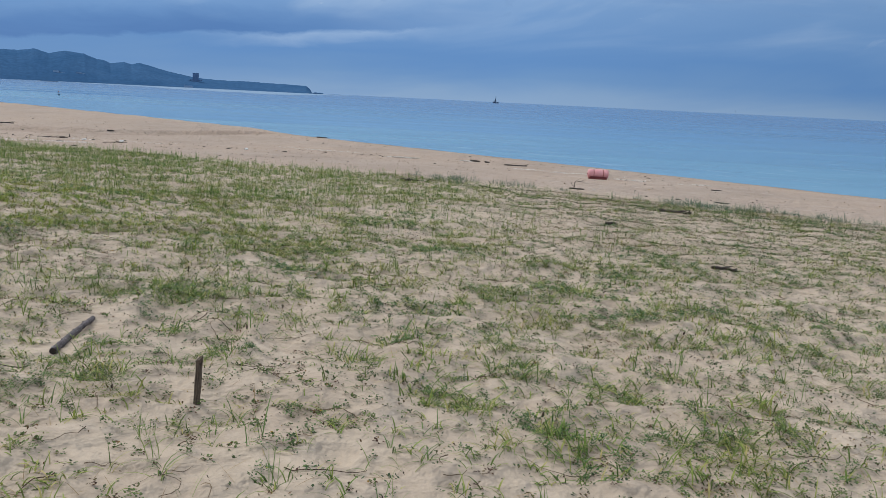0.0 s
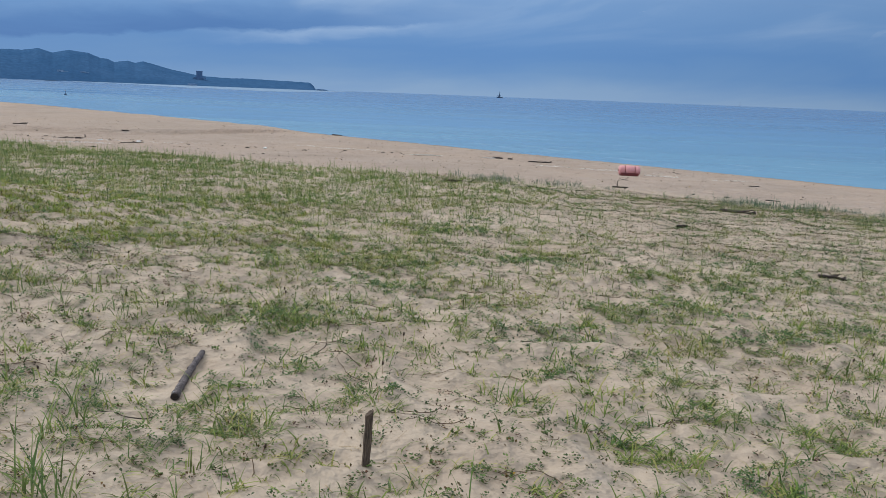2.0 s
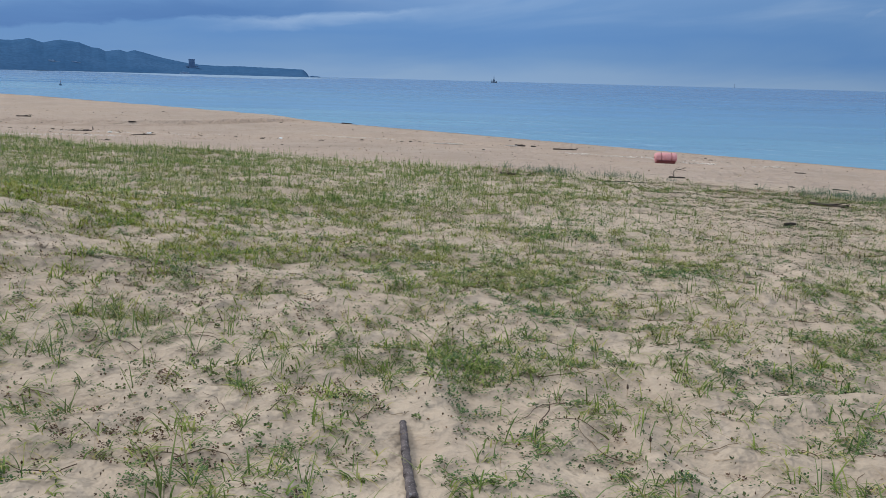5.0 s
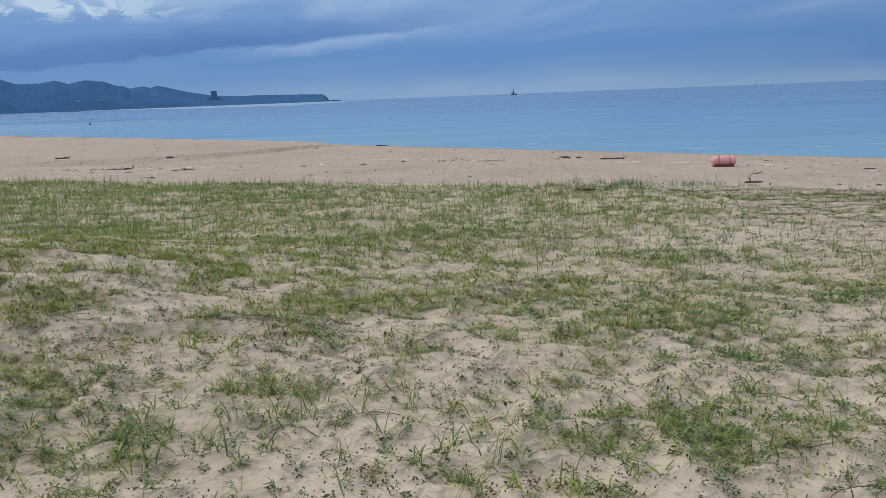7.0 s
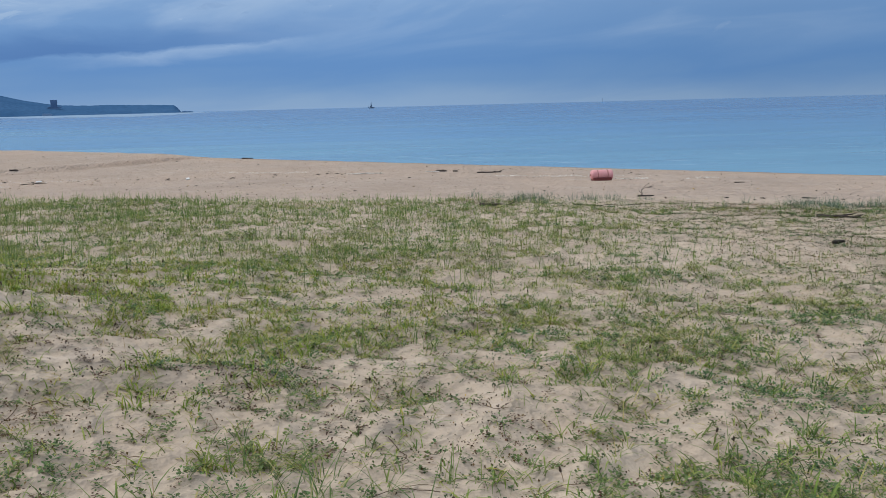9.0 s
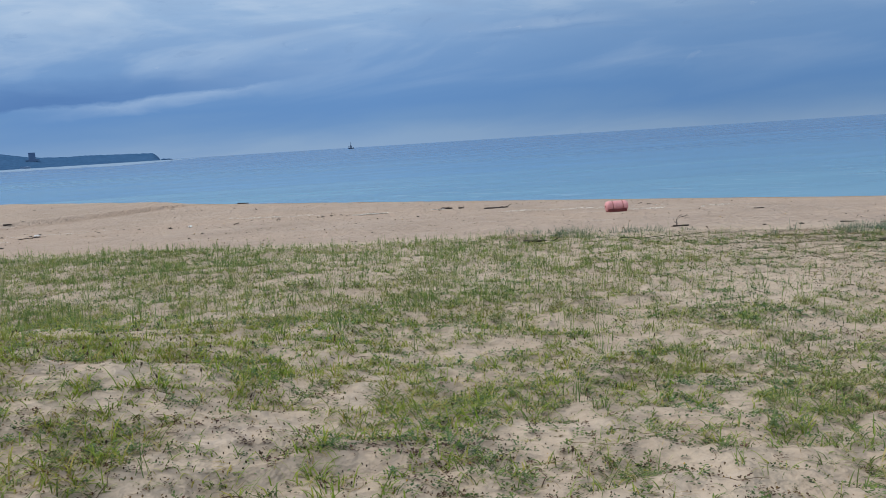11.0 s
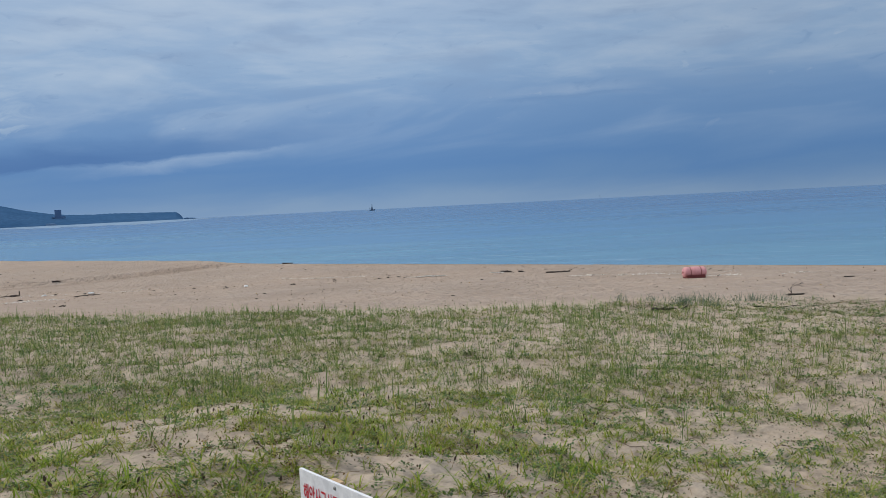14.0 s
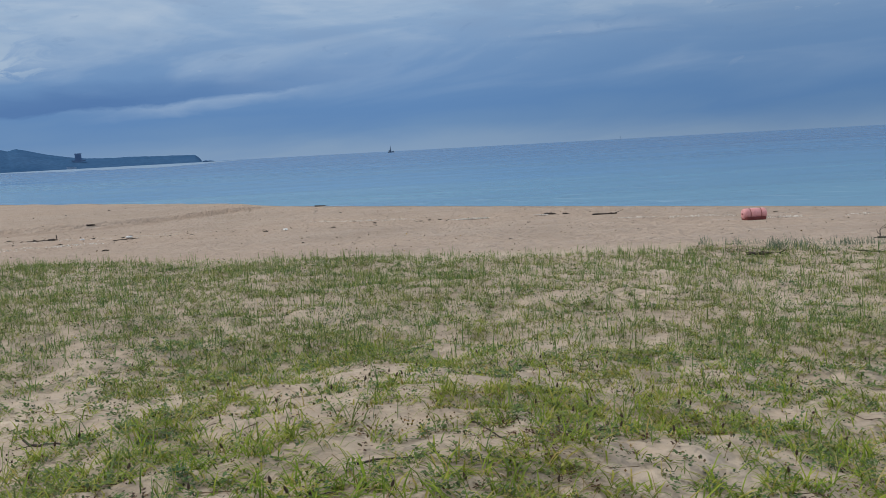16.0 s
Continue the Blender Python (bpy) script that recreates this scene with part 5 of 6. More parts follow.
def rim_grass():
    """Clumps that stand along the seaward edge of the dune."""
    rng = np.random.default_rng(909)
    m_ = 400
    cx = rng.uniform(-1.0, 10.5, m_)
    cy = edge_y(cx) + rng.normal(0.1, 0.55, m_)
    ok = rng.uniform(0, 1, m_) < smooth(-0.05, 0.30, fbm(cx, cy, 0.9, 33, 2) - 0.10 + 0.22 * smooth(1, 5, cx))
    cx, cy = cx[ok], cy[ok]
    i = np.repeat(np.arange(len(cx)), rng.integers(16, 40, len(cx)))
    n = len(i)
    px, py = cx[i] + rng.normal(0, 0.10, n), cy[i] + rng.normal(0, 0.07, n)
    P = np.stack([px, py, height(px, py) - 0.01], -1)
    vig = (rng.uniform(0.35, 1.45, len(cx)))[i]
    return ribbons(P, rng.uniform(0, 2 * np.pi, n), vig * rng.uniform(0.05, 0.22, n), rng.uniform(0.1, 0.9, n), rng.uniform(0.0, 0.9, n), rng.uniform(0.004, 0.007, n), 3)


def dead_stems():
    rng = np.random.default_rng(717)
    n = 2600
    x = rng.uniform(-1.5, 10.0, n)
    y = edge_y(x) - np.abs(rng.normal(0, 1.1, n)) + 0.3
    ok = fbm(x, y, 1.4, 66, 2) > -0.08
    x, y = x[ok], y[ok]
    n = len(x)
    P = np.stack([x, y, height(x, y) + rng.uniform(0.008, 0.03, n)], -1)
    turn = rng.choice([0.0, np.pi], n) + rng.normal(-0.3, 0.35, n)
    return ribbons(P, turn, rng.uniform(0.08, 0.35, n), rng.uniform(1.35, 1.55, n), rng.uniform(-0.1, 0.2, n), rng.uniform(0.006, 0.016, n), 3)


def shell_hash():
    rng = np.random.default_rng(818)
    parts = []
    for a, b, cnt, wd in (((-2.9, 42.6), (0.7, 42.5), 4200, 0.15), ((6.4, 33.4), (10.0, 33.0), 450, 0.30), ((-9.5, 47.5), (-4.5, 45.0), 500, 0.35), ((2.5, 37.8), (8.5, 36.2), 500, 0.4), ((-27.0, 37.5), (-17.5, 41.0), 1300, 0.5), ((-22.0, 45.0), (-14.0, 44.2), 350, 0.4)):
        u = rng.uniform(0, 1, cnt)
        x = a[0] + (b[0] - a[0]) * u + rng.normal(0, 0.2, cnt)
        y = a[1] + (b[1] - a[1]) * u + 0.5 * np.sin(u * 9) * wd + rng.normal(0, wd, cnt)
        keep = fbm(x, y, 0.9, 52, 2) > -0.1
        parts.append(np.stack([x[keep], y[keep], height(x[keep], y[keep]) + 0.008], -1))
    P = np.concatenate(parts)
    n = len(P)
    return small_leaves(P, rng.uniform(0, 2 * np.pi, n), rng.uniform(0.1, 0.8, n), rng.uniform(0.025, 0.085, n))


def creeper_want(x, y):
    v = vigour(x, y)
    return 170 * np.maximum((0.3 + 0.7 * v) * (0.05 + 0.95 * clumped(x, y, v - 0.03, 57, 0.30)), beds(x, y, LEAF_BEDS, 23)) * (1.0 - 0.65 * lush(x, y)) * (1.0 - 0.55 * np.exp(-((x + 7.0) / 2.6) ** 2 - ((y - 9.8) / 2.0) ** 2))


def creeper():
    x, y, rng = sprout(180, creeper_want, 303)
    far = y > 11
    k = np.where(far, rng.integers(4, 11, len(x)), rng.integers(10, 26, len(x)) + 6 * (y < 6.5))
    i = np.repeat(np.arange(len(x)), k)
    n = len(i)
    r = np.abs(rng.normal(0, 0.024, n))
    a = rng.uniform(0, 2 * np.pi, n)
    px, py = x[i] + r * np.cos(a), y[i] + r * np.sin(a)
    P = np.stack([px, py, height(px, py) + 0.004 + np.maximum(0.045 - r, 0) * rng.uniform(0.1, 1.0, n)], -1)
    turn, tilt, size = a + rng.normal(0, 0.8, n), rng.uniform(-0.1, 0.75, n), rng.uniform(0.010, 0.020, n) * np.where(far, 1.5, np.where(y < 6.5, 0.78, 1.0))[i]
    near = py < 5.8
    return both(leaflets(P[near], turn[near], tilt[near], size[near]), small_leaves(P[~near], turn[~near], tilt[~near], 1.25 * size[~near]))


def both(one, two):
    """Two sets of leaves as one."""
    return np.concatenate([one[0], two[0]]), np.concatenate([one[1], two[1] + len(one[0])]), None


def small_leaves(P, turn, tilt, size):
    """Simple pointed leaves, one face each."""
    n = len(P)
    ct, st = np.cos(turn), np.sin(turn)
    f = np.stack([ct * np.cos(tilt), st * np.cos(tilt), np.sin(tilt)], -1)
    s = np.stack([-st, ct, np.zeros(n)], -1)
    z = size[:, None]
    V = np.stack([P, P + f * z * 0.55 - s * z * 0.33, P + f * z, P + f * z * 0.55 + s * z * 0.33], 1).reshape(-1, 3)
    return V, np.arange(4 * n).reshape(-1, 4), None


def seedlings():
    x, y, rng = sprout(420, lambda a, b: 22 + 70 * smooth(-0.1, 0.4, fbm(a, b, 0.45, 88, 3)) + 250 * smooth(-0.35, 0.2, fbm(a, b, 0.5, 89, 2)) * smooth(-0.5, 2.5, a) * smooth(9, 12, b), 606)
    k = rng.integers(3, 6, len(x))
    i = np.repeat(np.arange(len(x)), k)
    n = len(i)
    a = rng.uniform(0, 2 * np.pi, n)
    r = rng.uniform(0.001, 0.012, n)
    px, py = x[i] + r * np.cos(a), y[i] + r * np.sin(a)
    P = np.stack([px, py, height(px, py) + rng.uniform(0.006, 0.02, n)], -1)
    return small_leaves(P, a + rng.normal(0, 0.3, n), rng.uniform(-0.1, 0.9, n), rng.uniform(0.010, 0.022, n))


BROWN = [(-5.91, 7.79, 0.33), (-5.95, 8.48, 0.33), (-5.66, 8.69, 0.41), (-5.55, 7.23, 0.26), (-5.35, 7.47, 0.3), (-5.28, 8.29, 0.23), (-4.75, 7.98, 0.25), (-4.06, 7.55, 0.23), (-6.32, 8.49, 0.25), (-3.57, 7.25, 0.2), (-3.21, 6.1, 0.16), (-3.57, 5.98, 0.15), (-5.88, 8.34, 0.27), (-5.43, 9.12, 0.24), (-5.03, 9.43, 0.22), (-3.8, 8.04, 0.17), (-5.89, 10.21, 0.29), (-7.48, 9.85, 0.18), (-6.86, 9.27, 0.13), (-6.92, 9.59, 0.15), (-6.84, 9.14, 0.13), (-3.3, 7.3, 0.35), (-2.6, 5.9, 0.3), (-3.5, 5.2, 0.35), (-4.4, 8.2, 0.4)]


def rosettes(seed, wilted):
    """Low plants of a dozen round leaves each, flat or half raised."""
    def want(a, b):
        brown = spots(a, b, BROWN)
        g = smooth(-0.30, 0.30, fbm(a, b, 0.55, 188, 3) + 0.5 * (vigour(a, b) - 0.5))
        near = 1.0 - 0.55 * smooth(8.5, 12.0, b)
        if wilted:
            return near * (5 + 10 * g + 190 * brown * smooth(-0.35, 0.25, fbm(a, b, 0.3, 190, 2)))
        return near * (18 + 48 * g) * (1 - 0.5 * brown) + 85 * smooth(-0.5, 2.5, a) * smooth(7.5, 10.5, b) * smooth(-0.4, 0.2, fbm(a, b, 0.5, 89, 2))
    x, y, rng = sprout(210, want, seed)
    far = y > 10
    k = np.where(far, rng.integers(3, 6, len(x)), rng.integers(8, 14, len(x)))
    i = np.repeat(np.arange(len(x)), k)
    n = len(i)
    big = (rng.uniform(0.55, 1.35, len(x)) * np.where(far, 1.35, 1.0))[i]
    a = rng.uniform(0, 2 * np.pi, n)
    r = np.abs(rng.normal(0.007, 0.009, n)) * big
    px, py = x[i] + r * np.cos(a), y[i] + r * np.sin(a)
    up = rng.uniform(0.004, 0.024, n) * big
    P = np.stack([px, py, height(px, py) + up], -1)
    turn, tilt, size = a + rng.normal(0, 0.35, n), rng.uniform(-0.35, 0.55, n), rng.uniform(0.008, 0.016, n) * big
    near = py < 5.8
    return both(leaflets(P[near], turn[near], tilt[near], size[near], 0.5), small_leaves(P[~near], turn[~near], tilt[~near], 1.25 * size[~near]))


def loose_sedge():
    """Small open plants of a few thin arching leaves, scattered on the near sand."""
    def want(a, b):
        g = smooth(-0.35, 0.35, fbm(a, b, 0.8, 288, 3) + 0.4 * (vigour(a, b) - 0.5))
        return (4 + 22 * g) * smooth(12.0, 8.0, b)
    x, y, rng = sprout(26, want, 717)
    k = rng.integers(4, 10, len(x))
    i = np.repeat(np.arange(len(x)), k)
    n = len(i)
    px, py = x[i] + rng.normal(0, 0.014, n), y[i] + rng.normal(0, 0.014, n)
    P = np.stack([px, py, height(px, py) - 0.005], -1)
    vig = rng.uniform(0.6, 1.3, len(x))[i]
    return ribbons(P, rng.uniform(0, 2 * np.pi, n), vig * rng.uniform(0.06, 0.18, n), rng.uniform(0.3, 1.1, n), rng.uniform(0.9, 2.2, n), rng.uniform(0.004, 0.0065, n), 4)


def upright_blades():
    """Single tall blades that stand over the thick growth and the rim."""
    def want(a, b):
        rim_ = np.exp(-((b - edge_y(a) + 0.5) / 0.8) ** 2) * smooth(1.0, -1.5, a)
        return 13 * lush(a, b) * smooth(-0.3, 0.3, fbm(a, b, 0.9, 141, 2)) + 26 * rim_
    x, y, rng = sprout(70, want, 808)
    k = rng.integers(1, 4, len(x))
    i = np.repeat(np.arange(len(x)), k)
    n = len(i)
    px, py = x[i] + rng.normal(0, 0.012, n), y[i] + rng.normal(0, 0.012, n)
    P = np.stack([px, py, height(px, py) - 0.005], -1)
    return ribbons(P, rng.uniform(0, 2 * np.pi, n), rng.uniform(0.10, 0.27, n), rng.uniform(0.0, 0.35, n), rng.uniform(0.0, 0.45, n), rng.uniform(0.005, 0.0085, n), 3)


def beach_specks():
    """Little bits of weed, bark and shell strewn over the open beach."""
    rng = np.random.default_rng(929)
    n = 14000
    x, y = rng.uniform(-42, 14, n), rng.uniform(19, 66, n)
    line = 47.3 - 4.5 * (x + 34) / 32 + 0.6 * np.sin((x + 34) / 32 * 7)
    dens = 0.25 + 0.75 * np.exp(-((y - line) / 1.2) ** 2) + 0.5 * smooth(0.0, 0.4, fbm(x, y, 3.0, 23, 3))
    ok = (rng.uniform(0, 1.3, n) < dens) & (y > edge_y(x) + 0.2) & (0.70 * x + 0.714 * y < 38.0)
    x, y = x[ok], y[ok]
    n = len(x)
    P = np.stack([x, y, height(x, y) + 0.012], -1)
    return small_leaves(P, rng.uniform(0, 2 * np.pi, n), rng.uniform(0.0, 0.7, n), rng.uniform(0.02, 0.085, n))


def scrap_want(x, y):
    return 50 + 520 * smooth(-0.5, 2.5, x) * smooth(9, 12, y) + 360 * smooth(0.0, 0.5, fbm(x, y, 0.45, 39, 3) + 0.3 * (vigour(x, y) - 0.5)) + 650 * spots(x, y, BROWN)


def scraps():
    x, y, rng = sprout(1000, scrap_want, 404)
    n = len(x)
    P = np.stack([x, y, height(x, y) + rng.uniform(0.003, 0.012, n)], -1)
    return small_leaves(P, rng.uniform(0, 2 * np.pi, n), rng.uniform(0.3, 1.3, n), rng.uniform(0.009, 0.018, n))


def on_mound(a, b):
    return np.exp(-(((a + 6.8) / 4.6) ** 2 + ((b - 10.2) / 3.4) ** 2) ** 2)


def straw():
    x, y, rng = sprout(130, lambda a, b: 14 + 0.5 * sedge_want(a, b) + 20 * on_mound(a, b), 505)
    n = len(x)
    P = np.stack([x, y, height(x, y) + 0.006], -1)
    return ribbons(P, rng.uniform(0, 2 * np.pi, n), rng.uniform(0.05, 0.2, n), rng.uniform(1.2, 1.5, n), rng.uniform(-0.1, 0.35, n), rng.uniform(0.002, 0.0045, n), 3)


def runners():
    """Thin wandering roots and dead stems that lie on the sand."""
    x, y, rng = sprout(5, lambda a, b: 3.4 * smooth(13.5, 9.0, b) + 1.2, 919)
    V, Q, m_ = [], [], 9
    for k in range(len(x)):
        th = rng.uniform(0, 2 * np.pi) + np.cumsum(rng.normal(0, 0.32, m_)) + rng.normal(0, 0.22) * np.arange(m_)
        step = rng.uniform(0.012, 0.05)
        px, py = x[k] + np.cumsum(np.cos(th)) * step, y[k] + np.cumsum(np.sin(th)) * step
        pz = height(px, py) + 0.003 + 0.012 * np.abs(np.sin(np.arange(m_) * rng.uniform(0.3, 0.9) + rng.uniform(0, 3)))
        wd = rng.uniform(0.0016, 0.0034) * np.linspace(1, 0.5, m_)
        ring = [np.stack([px - np.sin(th) * wd * u, py + np.cos(th) * wd * u, pz + wd * v], -1) for u, v in ((1, -0.4), (0, 1), (-1, -0.4))]
        at = 3 * m_ * k
        V.append(np.stack(ring, 1).reshape(-1, 3))
        i = at + 3 * np.arange(m_ - 1)
        for j in range(2):
            Q.append(np.stack([i + j, i + j + 1, i + j + 4, i + j + 3], -1))
    return np.concatenate(V), np.concatenate(Q), None


stuff("sedge", sedge(101, lambda a, b: 1 - on_mound(a, b)), MAT_SEDGE, "green tufts of arching sand sedge on the dune", "sedge")
stuff("mound_sedge", sedge(111, on_mound), MAT_SEDGE_PALE, "yellowing tufts of sand sedge on the low mound", "sedge")
stuff("rim_grass", rim_grass(), MAT_RIM, "grey-green clumps of grass along the beach edge", "grass")
stuff("dead_stems", dead_stems(), MAT_SCRAP, "dark dead stems and roots along the dune edge", "stems")
stuff("shell_hash", shell_hash(), MAT_SHELL, "pale broken shell in thin lines on the beach", "shells")
stuff("dune_grass", tall_grass(), MAT_GRASS, "upright grey-green blades of dune grass", "grass")
stuff("creeping_plant", creeper(), MAT_CREEPER, "low mats of small dark green leaves on sand", "plant")
stuff("leaf_litter", scraps(), MAT_SCRAP, "tiny dark dry leaves and seeds strewn over sand", "litter")
stuff("seedlings", seedlings(), MAT_SEEDLING, "tiny dark green seedlings dotted over the sand", "plant")
stuff("rosette_plant", rosettes(616, False), MAT_ROSETTE, "low rosettes of round dark green leaves on sand", "plant")
stuff("wilted_rosette", rosettes(626, True), MAT_WILTED, "low rosettes of wilted purple-brown leaves on sand", "plant")
stuff("loose_sedge", loose_sedge(), MAT_SEDGE, "scattered thin arching sedge leaves on the near sand", "sedge")
stuff("upright_grass", upright_blades(), MAT_GRASS, "single upright grey-green grass blades above the sedge", "grass")
stuff("beach_litter", beach_specks(), MAT_SCRAP, "small dark bits of weed and bark on the beach", "litter")
stuff("runners", runners(), MAT_RUNNER, "thin wandering brown roots and runners on the sand", "roots")
stuff("straw", straw(), MAT_STRAW, "pale dry grass blades lying on the sand", "straw")


def spike_plants():
    """Dark ripe sedge spikes on short stalks, standing above the leaves."""
    rng = random.Random(77)
    first = base("sedge_spike", Matrix.Diagonal((0.75, 0.75, 0.72, 1)), "dark brown ripe seed spike on a short stalk", "plant", "ripe sedge spikes")
    part("stalk", tube(bmesh.new(), [(0, 0, -0.01), (0.003, 0, 0.035), (0.006, 0.002, 0.06)], [0.0022, 0.002, 0.0018], 5), MAT_STRAW, first)
    bm = bmesh.new()
    tube(bm, [(0.006, 0.002, 0.055), (0.007, 0.002, 0.061), (0.008, 0.003, 0.072), (0.009, 0.003, 0.083), (0.010, 0.003, 0.090)], [0.003, 0.0065, 0.0075, 0.005, 0.001], 8, True, 0.18, rng)
    part("spike", bm, MAT_SPIKE, first)
    spots_ = []
    while len(spots_) < 130:
        near_mound = rng.random() < 0.5
        x = rng.gauss(-6.0, 1.8) if near_mound else rng.uniform(-9, 5)
        y = rng.gauss(10.3, 1.2) if near_mound else rng.uniform(4, 15)
        if x > -0.6 * y - 0.9 or y > 8:
            spots_.append((x, y))
    for k, (x, y) in enumerate(spots_):
        m_ = pose(x, y, H(x, y), rng.uniform(-22, 22), rng.uniform(-22, 22), rng.uniform(0, 360)) @ Matrix.Diagonal((0.8, 0.8, 0.78, 1) if not k else (1, 1, 1, 1))
        if k:
            copy_thing(first, m_)
        else:
            first.matrix_basis = m_


def stone():
    bm = bmesh.new()
    bmesh.ops.create_icosphere(bm, subdivisions=4, radius=1)
    for v in bm.verts:
        f = 1 + 0.22 * noise.noise(v.co * 1.6) + 0.10 * noise.noise(v.co * 3.7) + 0.05 * noise.noise(v.co * 9.0)
        v.co = Vector((v.co.x * 0.135, v.co.y * 0.115, v.co.z * 0.095)) * f
    ob = part("stone", bm, MAT_STONE, None)
    ob.matrix_world = pose(STONE[0], STONE[1], H(*STONE) + 0.02, 8, -6, 30)
    tagged(ob, "rough grey stone half sunk among dune plants", "stone")


spike_plants()
stone()

TALL = [(-2.45, 3.62), (-2.40, 3.55), (-2.63, 4.46), (-2.99, 4.29), (-2.64, 4.15), (-3.22, 4.78), (-2.31, 3.53), (-4.43, 6.22), (-4.04, 6.94), (-3.8, 7.0), (-4.84, 6.54), (-3.14, 6.24), (-4.15, 6.6), (-3.32, 6.37), (-4.08, 12.84), (-2.35, 15.52), (-6.15, 13.83),
        (-5.76, 13.08), (-5.11, 13.6), (-4.88, 12.12), (-3.78, 13.61), (-7.21, 12.31), (-5.36, 11.39), (-6.67, 12.13), (-7.61, 9.85), (-3.92, 13.01), (-5.41, 11.28), (-5.95, 11.85), (-8.61, 9.57), (-4.79, 11.85), (-6.85, 12.01)]
TALL += [(-4.37, 5.4), (-4.49, 6.14), (-4.3, 6.14), (-4.06, 6.69), (-3.63, 6.49), (-3.96, 5.52), (-4.72, 6.35), (-4.38, 6.55), (-4.35, 6.98), (-3.78, 6.74)]
CLUMPS = [(-1.38, 4.78), (-1.82, 4.36), (-1.25, 4.86), (-0.54, 4.96), (0.45, 4.95), (-2.34, 4.15), (-2.06, 4.59), (-2.51, 4.16), (0.6, 4.09), (0.97, 4.29), (-4.92, 6.32), (-2.96, 6.45), (-2.08, 6.25), (-2.62, 6.42), (-2.22, 6.65), (-1.82, 6.39),
          (-4.2, 7.9), (-4.79, 8.79), (-3.52, 7.86), (-5.04, 8.48), (-7.76, 12.88), (-7.92, 9.44), (-8.19, 9.62), (-9.26, 10.74), (-6.97, 9.04)]


def tuft(name, x, y, n, spread, long_, lean, curl, wide, mat, label, category, group, seed, single):
    """One grown plant, its leaves rising from a common foot; single: each blade a part of its own."""
    rng = np.random.default_rng(seed)
    px, py = rng.normal(0, spread, n), rng.normal(0, spread, n)
    P = np.stack([px, py, height(px + x, py + y) - H(x, y) - 0.006], -1)
    out = np.arctan2(py, px) + rng.normal(0, 1.0, n)
    V, Q, T = ribbons(P, out, rng.uniform(long_[0], long_[1], n), rng.uniform(lean[0], lean[1], n), rng.uniform(curl[0], curl[1], n), rng.uniform(wide[0], wide[1], n), 5)
    plant = base(name, pose(x, y, H(x, y)), label, category, group)
    pieces = [(V, Q, T)]
    if single:
        one_q = np.array([[2 * k, 2 * k + 1, 2 * k + 3, 2 * k + 2] for k in range(4)])
        pieces = [(V[11 * b:11 * b + 11], one_q, np.array([[8, 9, 10]])) for b in range(n)]
    for v, q, t in pieces:
        me = soft_mesh("blade", v, q, t, False)
        me.materials.append(mat)
        ob = new("blade" if single else "leaves", me)
        ob.parent = plant
        if not single:
            tagged(ob, kind="stuff")
    return plant


for k, (x, y) in enumerate(TALL):
    far, big = y > 9, y < 5
    tuft("grass_tuft", x, y, 9 if big else 9 if not far else 16, 0.03 if not far else 0.05, (0.22, 0.50) if big else (0.12, 0.33), (0.05, 0.75), (0.5, 1.7), (0.0055, 0.009) if big else (0.005, 0.0085), MAT_BLADE,
         "sparse tuft of long arching grey-green dune grass", "grass", "tufts of dune grass", 1000 + k, True)
for k, (x, y) in enumerate(CLUMPS):
    tuft("sedge_clump", x, y, 48, 0.09, (0.07, 0.20), (0.35, 1.1), (0.9, 2.1), (0.0042, 0.0075), MAT_SEDGE if y < 8.6 else MAT_SEDGE_PALE,
         "dense low clump of arching green sedge on sand", "sedge", "sedge clumps", 2000 + k, False)
ROSETTES_A = [(-1.53, 3.19), (-1.45, 3.26), (-0.26, 3.32), (-0.99, 3.47), (-1.3, 3.5), (-1.09, 3.51), (-1.42, 3.54), (-1.85, 3.55), (-0.92, 3.62), (-0.65, 3.64), (-1.89, 3.71), (-0.77, 3.72), (-0.89, 3.88), (-2.06, 3.9), (-1.83, 3.94), (-0.73, 4.03), (-1.62, 4.03), (-1.75, 4.06), (-2.4, 4.07), (-0.62, 4.1), (-2.32, 4.12), (-0.95, 4.17), (-2.52, 4.17), (-1.51, 4.23), (-0.1, 4.27), (-0.6, 4.37), (-1.29, 4.44), (-0.86, 4.45), (-0.1, 4.45), (-0.43, 4.46), (-2.07, 4.47), (-0.73, 4.49)]
ROSETTES_B = [(-0.57, 5.09), (-3.09, 5.15), (-1.36, 5.18), (-3.79, 5.28), (-3.55, 5.32), (-2.97, 5.37), (-3.96, 5.5), (-0.32, 5.58), (-3.48, 5.63), (-3.09, 5.64), (-3.68, 5.65), (-3.63, 5.75), (-3.46, 5.76), (-3.56, 5.88), (-3.22, 5.92), (-4.28, 5.99), (-3.93, 6.03), (-3.4, 6.04), (-4.01, 6.09), (-3.34, 6.16), (-3.7, 6.29), (-3.8, 6.32), (-3.9, 6.58), (-5.12, 6.67), (-4.76, 6.76), (-3.61, 6.87), (-5.51, 6.88), (-3.29, 6.91), (-4.5, 6.91), (-5.42, 6.96), (-5.31, 6.97), (-3.56, 7.08), (-4.37, 7.7)]
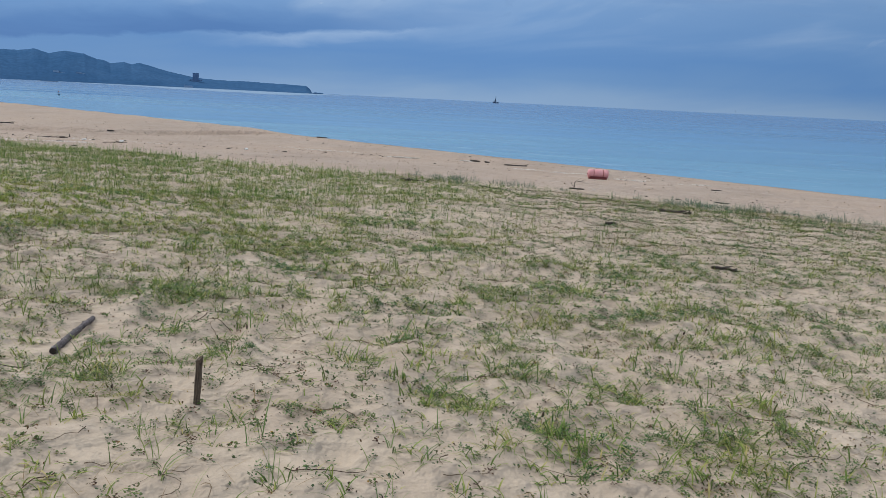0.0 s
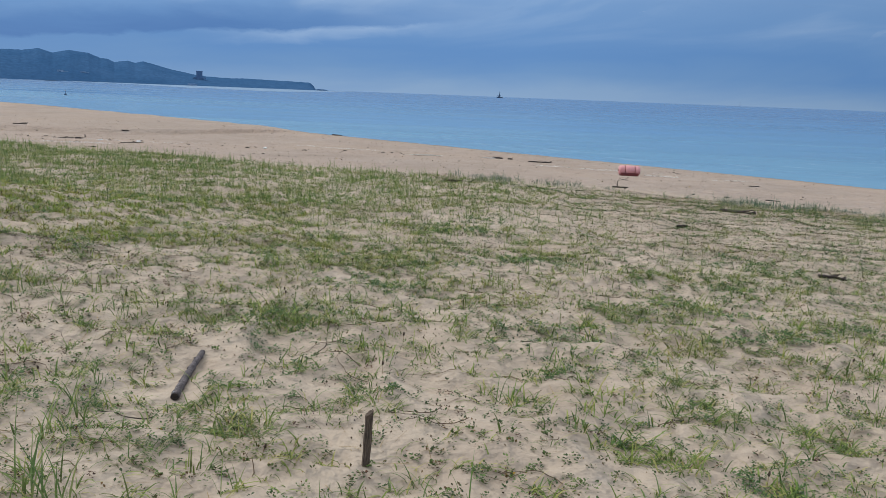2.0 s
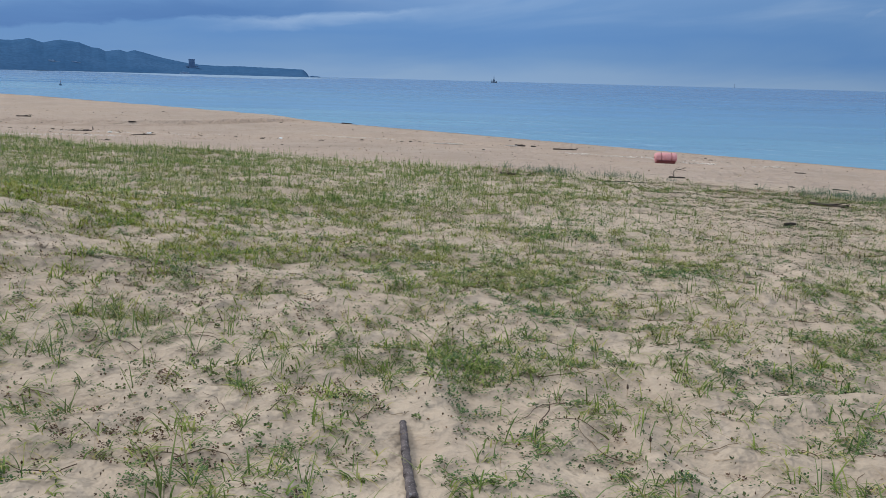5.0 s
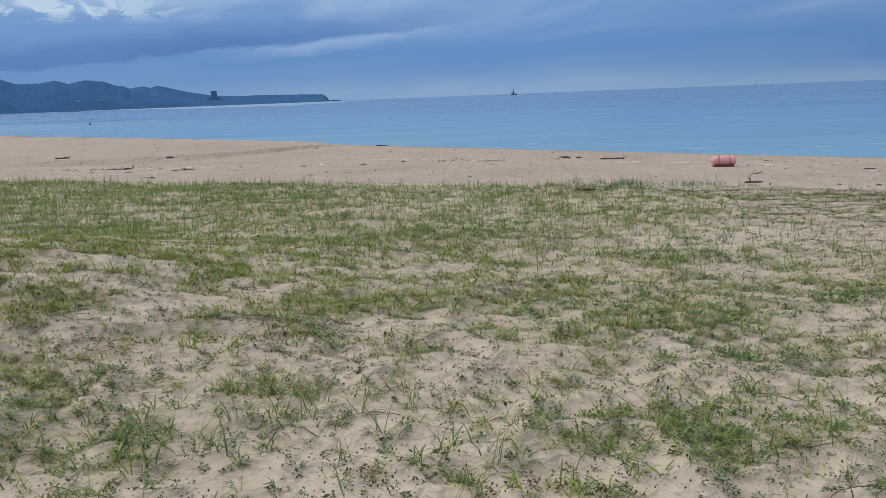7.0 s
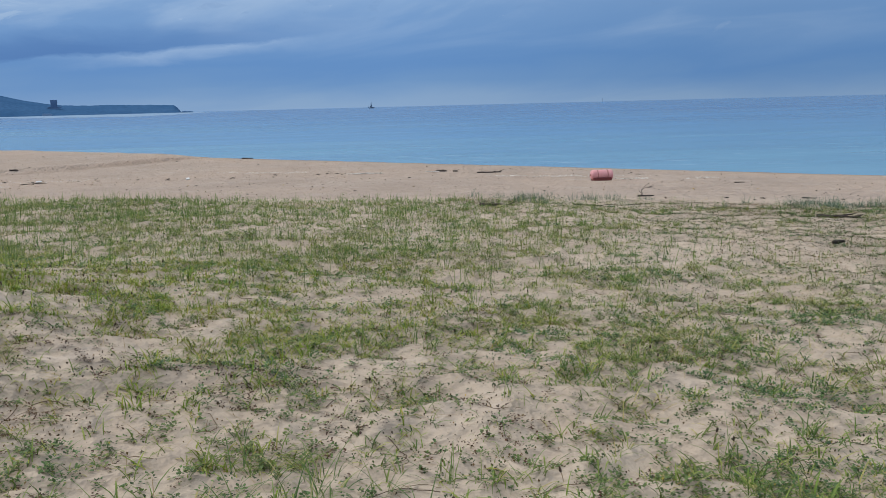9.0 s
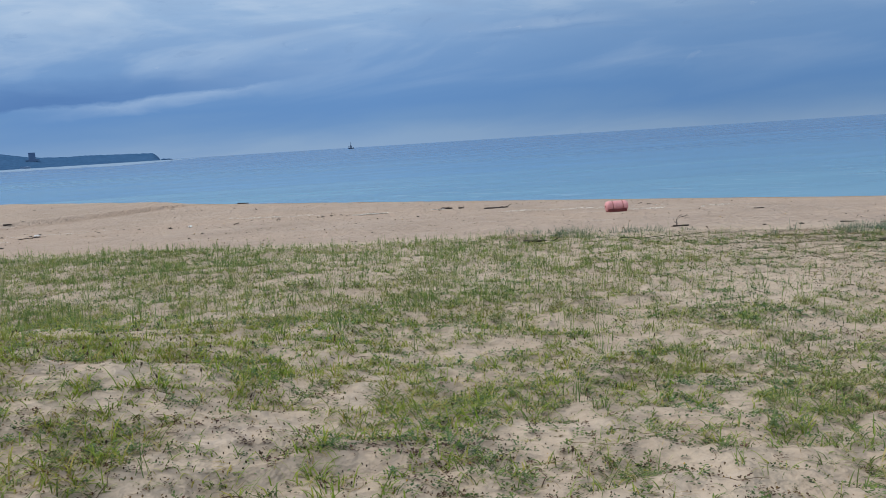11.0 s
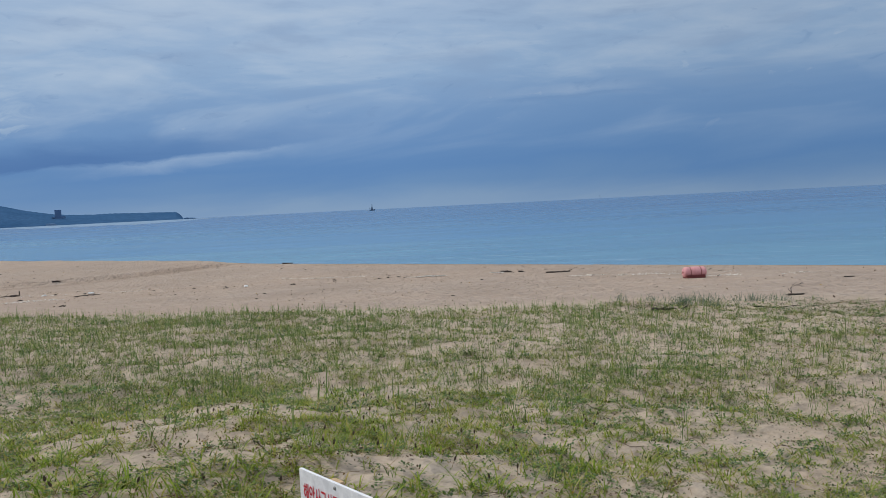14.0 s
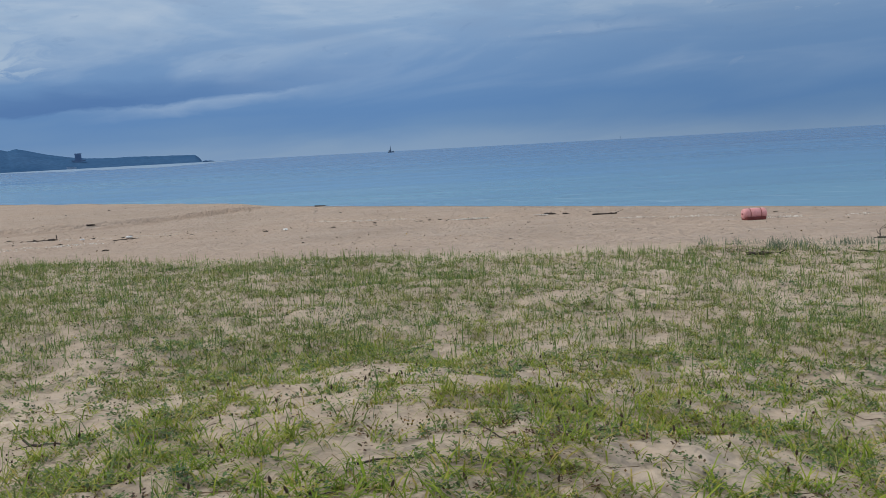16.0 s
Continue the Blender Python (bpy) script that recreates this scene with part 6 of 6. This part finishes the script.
LOOSE_A = [(-1.13, 3.32), (-0.28, 3.49), (-0.06, 3.54), (-0.21, 3.63), (-1.93, 3.75), (-0.56, 3.76), (-0.09, 3.87), (-1.21, 3.88), (-0.94, 3.9), (-2.05, 3.95), (-0.49, 3.97), (-1.13, 3.98), (-2.23, 3.98), (-1.9, 3.98), (-2.12, 4.06), (-1.06, 4.07), (-2.32, 4.15), (-2.43, 4.16), (-1.89, 4.18), (-1.93, 4.36), (-0.42, 4.37), (-1.81, 4.38), (-2.19, 4.53), (-1.58, 4.57), (-1.7, 4.65), (-0.44, 4.89), (-1.47, 4.93), (-0.63, 5.07), (-4.06, 5.23), (-2.7, 5.24), (-3.19, 5.3), (-4.03, 5.33), (-3.11, 5.36)]
LOOSE_B = [(-4.25, 5.37), (-4.37, 5.47), (-4.49, 5.57), (-2.94, 5.62), (-1.05, 5.81), (-4.02, 5.84), (-3.19, 5.88), (-3.9, 6.23), (-4.41, 6.28), (-3.31, 6.33), (-4.48, 6.34), (-2.38, 6.41), (-4.87, 6.44), (-2.96, 6.45), (-4.67, 6.45), (-5.1, 6.49), (-4.12, 6.5), (-1.97, 6.53), (-5.29, 6.53), (-4.83, 6.56), (-5.46, 6.58), (-3.9, 6.72), (-3.77, 6.74), (-4.39, 6.77), (-3.97, 6.78), (-3.15, 6.82), (-4.22, 6.85), (-3.7, 6.86), (-4.04, 6.91), (-4.33, 6.97), (-4.55, 7.3), (-4.42, 7.41), (-3.94, 7.63), (-4.92, 7.71), (-4.21, 8.05)]


def round_leaf(size, seed):
    """A folded, three-lobed leaf on a short stalk, along x."""
    rng = random.Random(seed)
    bm = bmesh.new()
    tip = [(0.30, 0.05), (0.48, 0.34), (0.68, 0.40), (0.82, 0.24), (1.0, 0.10)]
    mid = [bm.verts.new((u * size, 0, size * 0.02 * rng.uniform(-1, 1))) for u in (0.0, 0.30, 0.48, 0.68, 0.82, 1.0)]
    for s in (-1, 1):
        side = [bm.verts.new((u * size, s * w_ * size * rng.uniform(0.85, 1.15), size * (0.10 + 0.25 * w_))) for u, w_ in tip]
        for k in range(4):
            f = (mid[k + 1], mid[k + 2], side[k + 1], side[k])
            bm.faces.new(f if s > 0 else f[::-1])
        f = (mid[0], mid[1], side[0])
        bm.faces.new(f if s > 0 else f[::-1])
    return bm


def scattered(count, seed, x0, x1, y0, y1, gap):
    """Places on the near sand where plants do well, none too close to another."""
    rng = random.Random(seed)
    found = []
    while len(found) < count:
        x, y = rng.uniform(x0, x1), rng.uniform(y0, y1)
        if not -0.56 * y - 1.2 < x < 0.52 * y + 0.4:
            continue
        if rng.random() < float(vigour(np.array([x]), np.array([y]))[0]) and all((x - a) ** 2 + (y - b) ** 2 > gap ** 2 for a, b in found):
            found.append((x, y))
    return found


def rosette_plants():
    """Small flat plants, every leaf a part; a few shapes, turned and scaled."""
    rng = random.Random(404)
    leaf_meshes = [mesh_of(round_leaf(0.015, k), "leaf", MAT_LEAF, True) for k in range(4)]
    firsts = []
    for k, (x, y) in enumerate(ROSETTES_A + ROSETTES_B + scattered(120, 51, -6.0, 3.2, 3.4, 8.0, 0.22)):
        s = rng.uniform(0.75, 1.3)
        m_ = pose(x, y, H(x, y), 0, 0, rng.uniform(0, 360)) @ Matrix.Diagonal((s, s, s, 1))
        if k < 6:
            m_ = pose(x, y, H(x, y))
            plant = base("rosette", m_, "low rosette of round dark green and brownish leaves", "plant", "rosettes on the sand")
            for j in range(rng.randrange(12, 19)):
                leaf = new("leaf", rng.choice(leaf_meshes))
                leaf.parent = plant
                a, r, z_ = rng.uniform(0, 360), abs(rng.gauss(0.006, 0.009)), rng.uniform(0.003, 0.016)
                leaf.matrix_basis = pose(r * math.cos(radians(a)), r * math.sin(radians(a)), z_, rng.uniform(-25, 25), rng.uniform(-45, 25), a + rng.uniform(-40, 40))
            firsts.append(plant)
        else:
            copy_thing(firsts[k % 6], m_)


rosette_plants()
for k, (x, y) in enumerate(LOOSE_A + LOOSE_B + scattered(70, 52, -2.5, 3.6, 3.6, 7.5, 0.2)):
    tuft("sedge_plant", x, y, 7 + k % 5, 0.016, (0.08, 0.22), (0.3, 1.1), (1.0, 2.3), (0.0045, 0.0075), MAT_BLADE,
         "loose small sedge plant with thin arching leaves", "sedge", "small sedge plants", 3000 + k, True)
stick("twig", -7.48, 9.36, 0.26, -5, 0.005, MAT_DRIFT, "thin dark twig lying on the low mound", "twig", 0.1, 1, "", 21)
stick("twig", -7.03, 9.6, 0.40, -68, 0.005, MAT_DRIFT, "long thin dark twig lying on bare sand", "twig", 0.06, 0, "", 22)
stick("twig", -2.46, 4.58, 0.27, 0, 0.0035, MAT_DRIFT, "thin curved dark root lying on the sand", "twig", 0.16, 0, "", 23)
stick("twig", -9.25, 10.7, 0.45, -40, 0.007, MAT_DRIFT, "dark dead twigs among mound plants", "twig", 0.12, 3, "", 24)
stick("twig", -6.55, 9.75, 0.30, 25, 0.006, MAT_DRIFT, "dark dead twigs among mound plants", "twig", 0.15, 3, "", 25)
stick("twig", -7.75, 9.05, 0.28, 60, 0.006, MAT_DRIFT, "dark dead twigs among mound plants", "twig", 0.15, 3, "", 26)
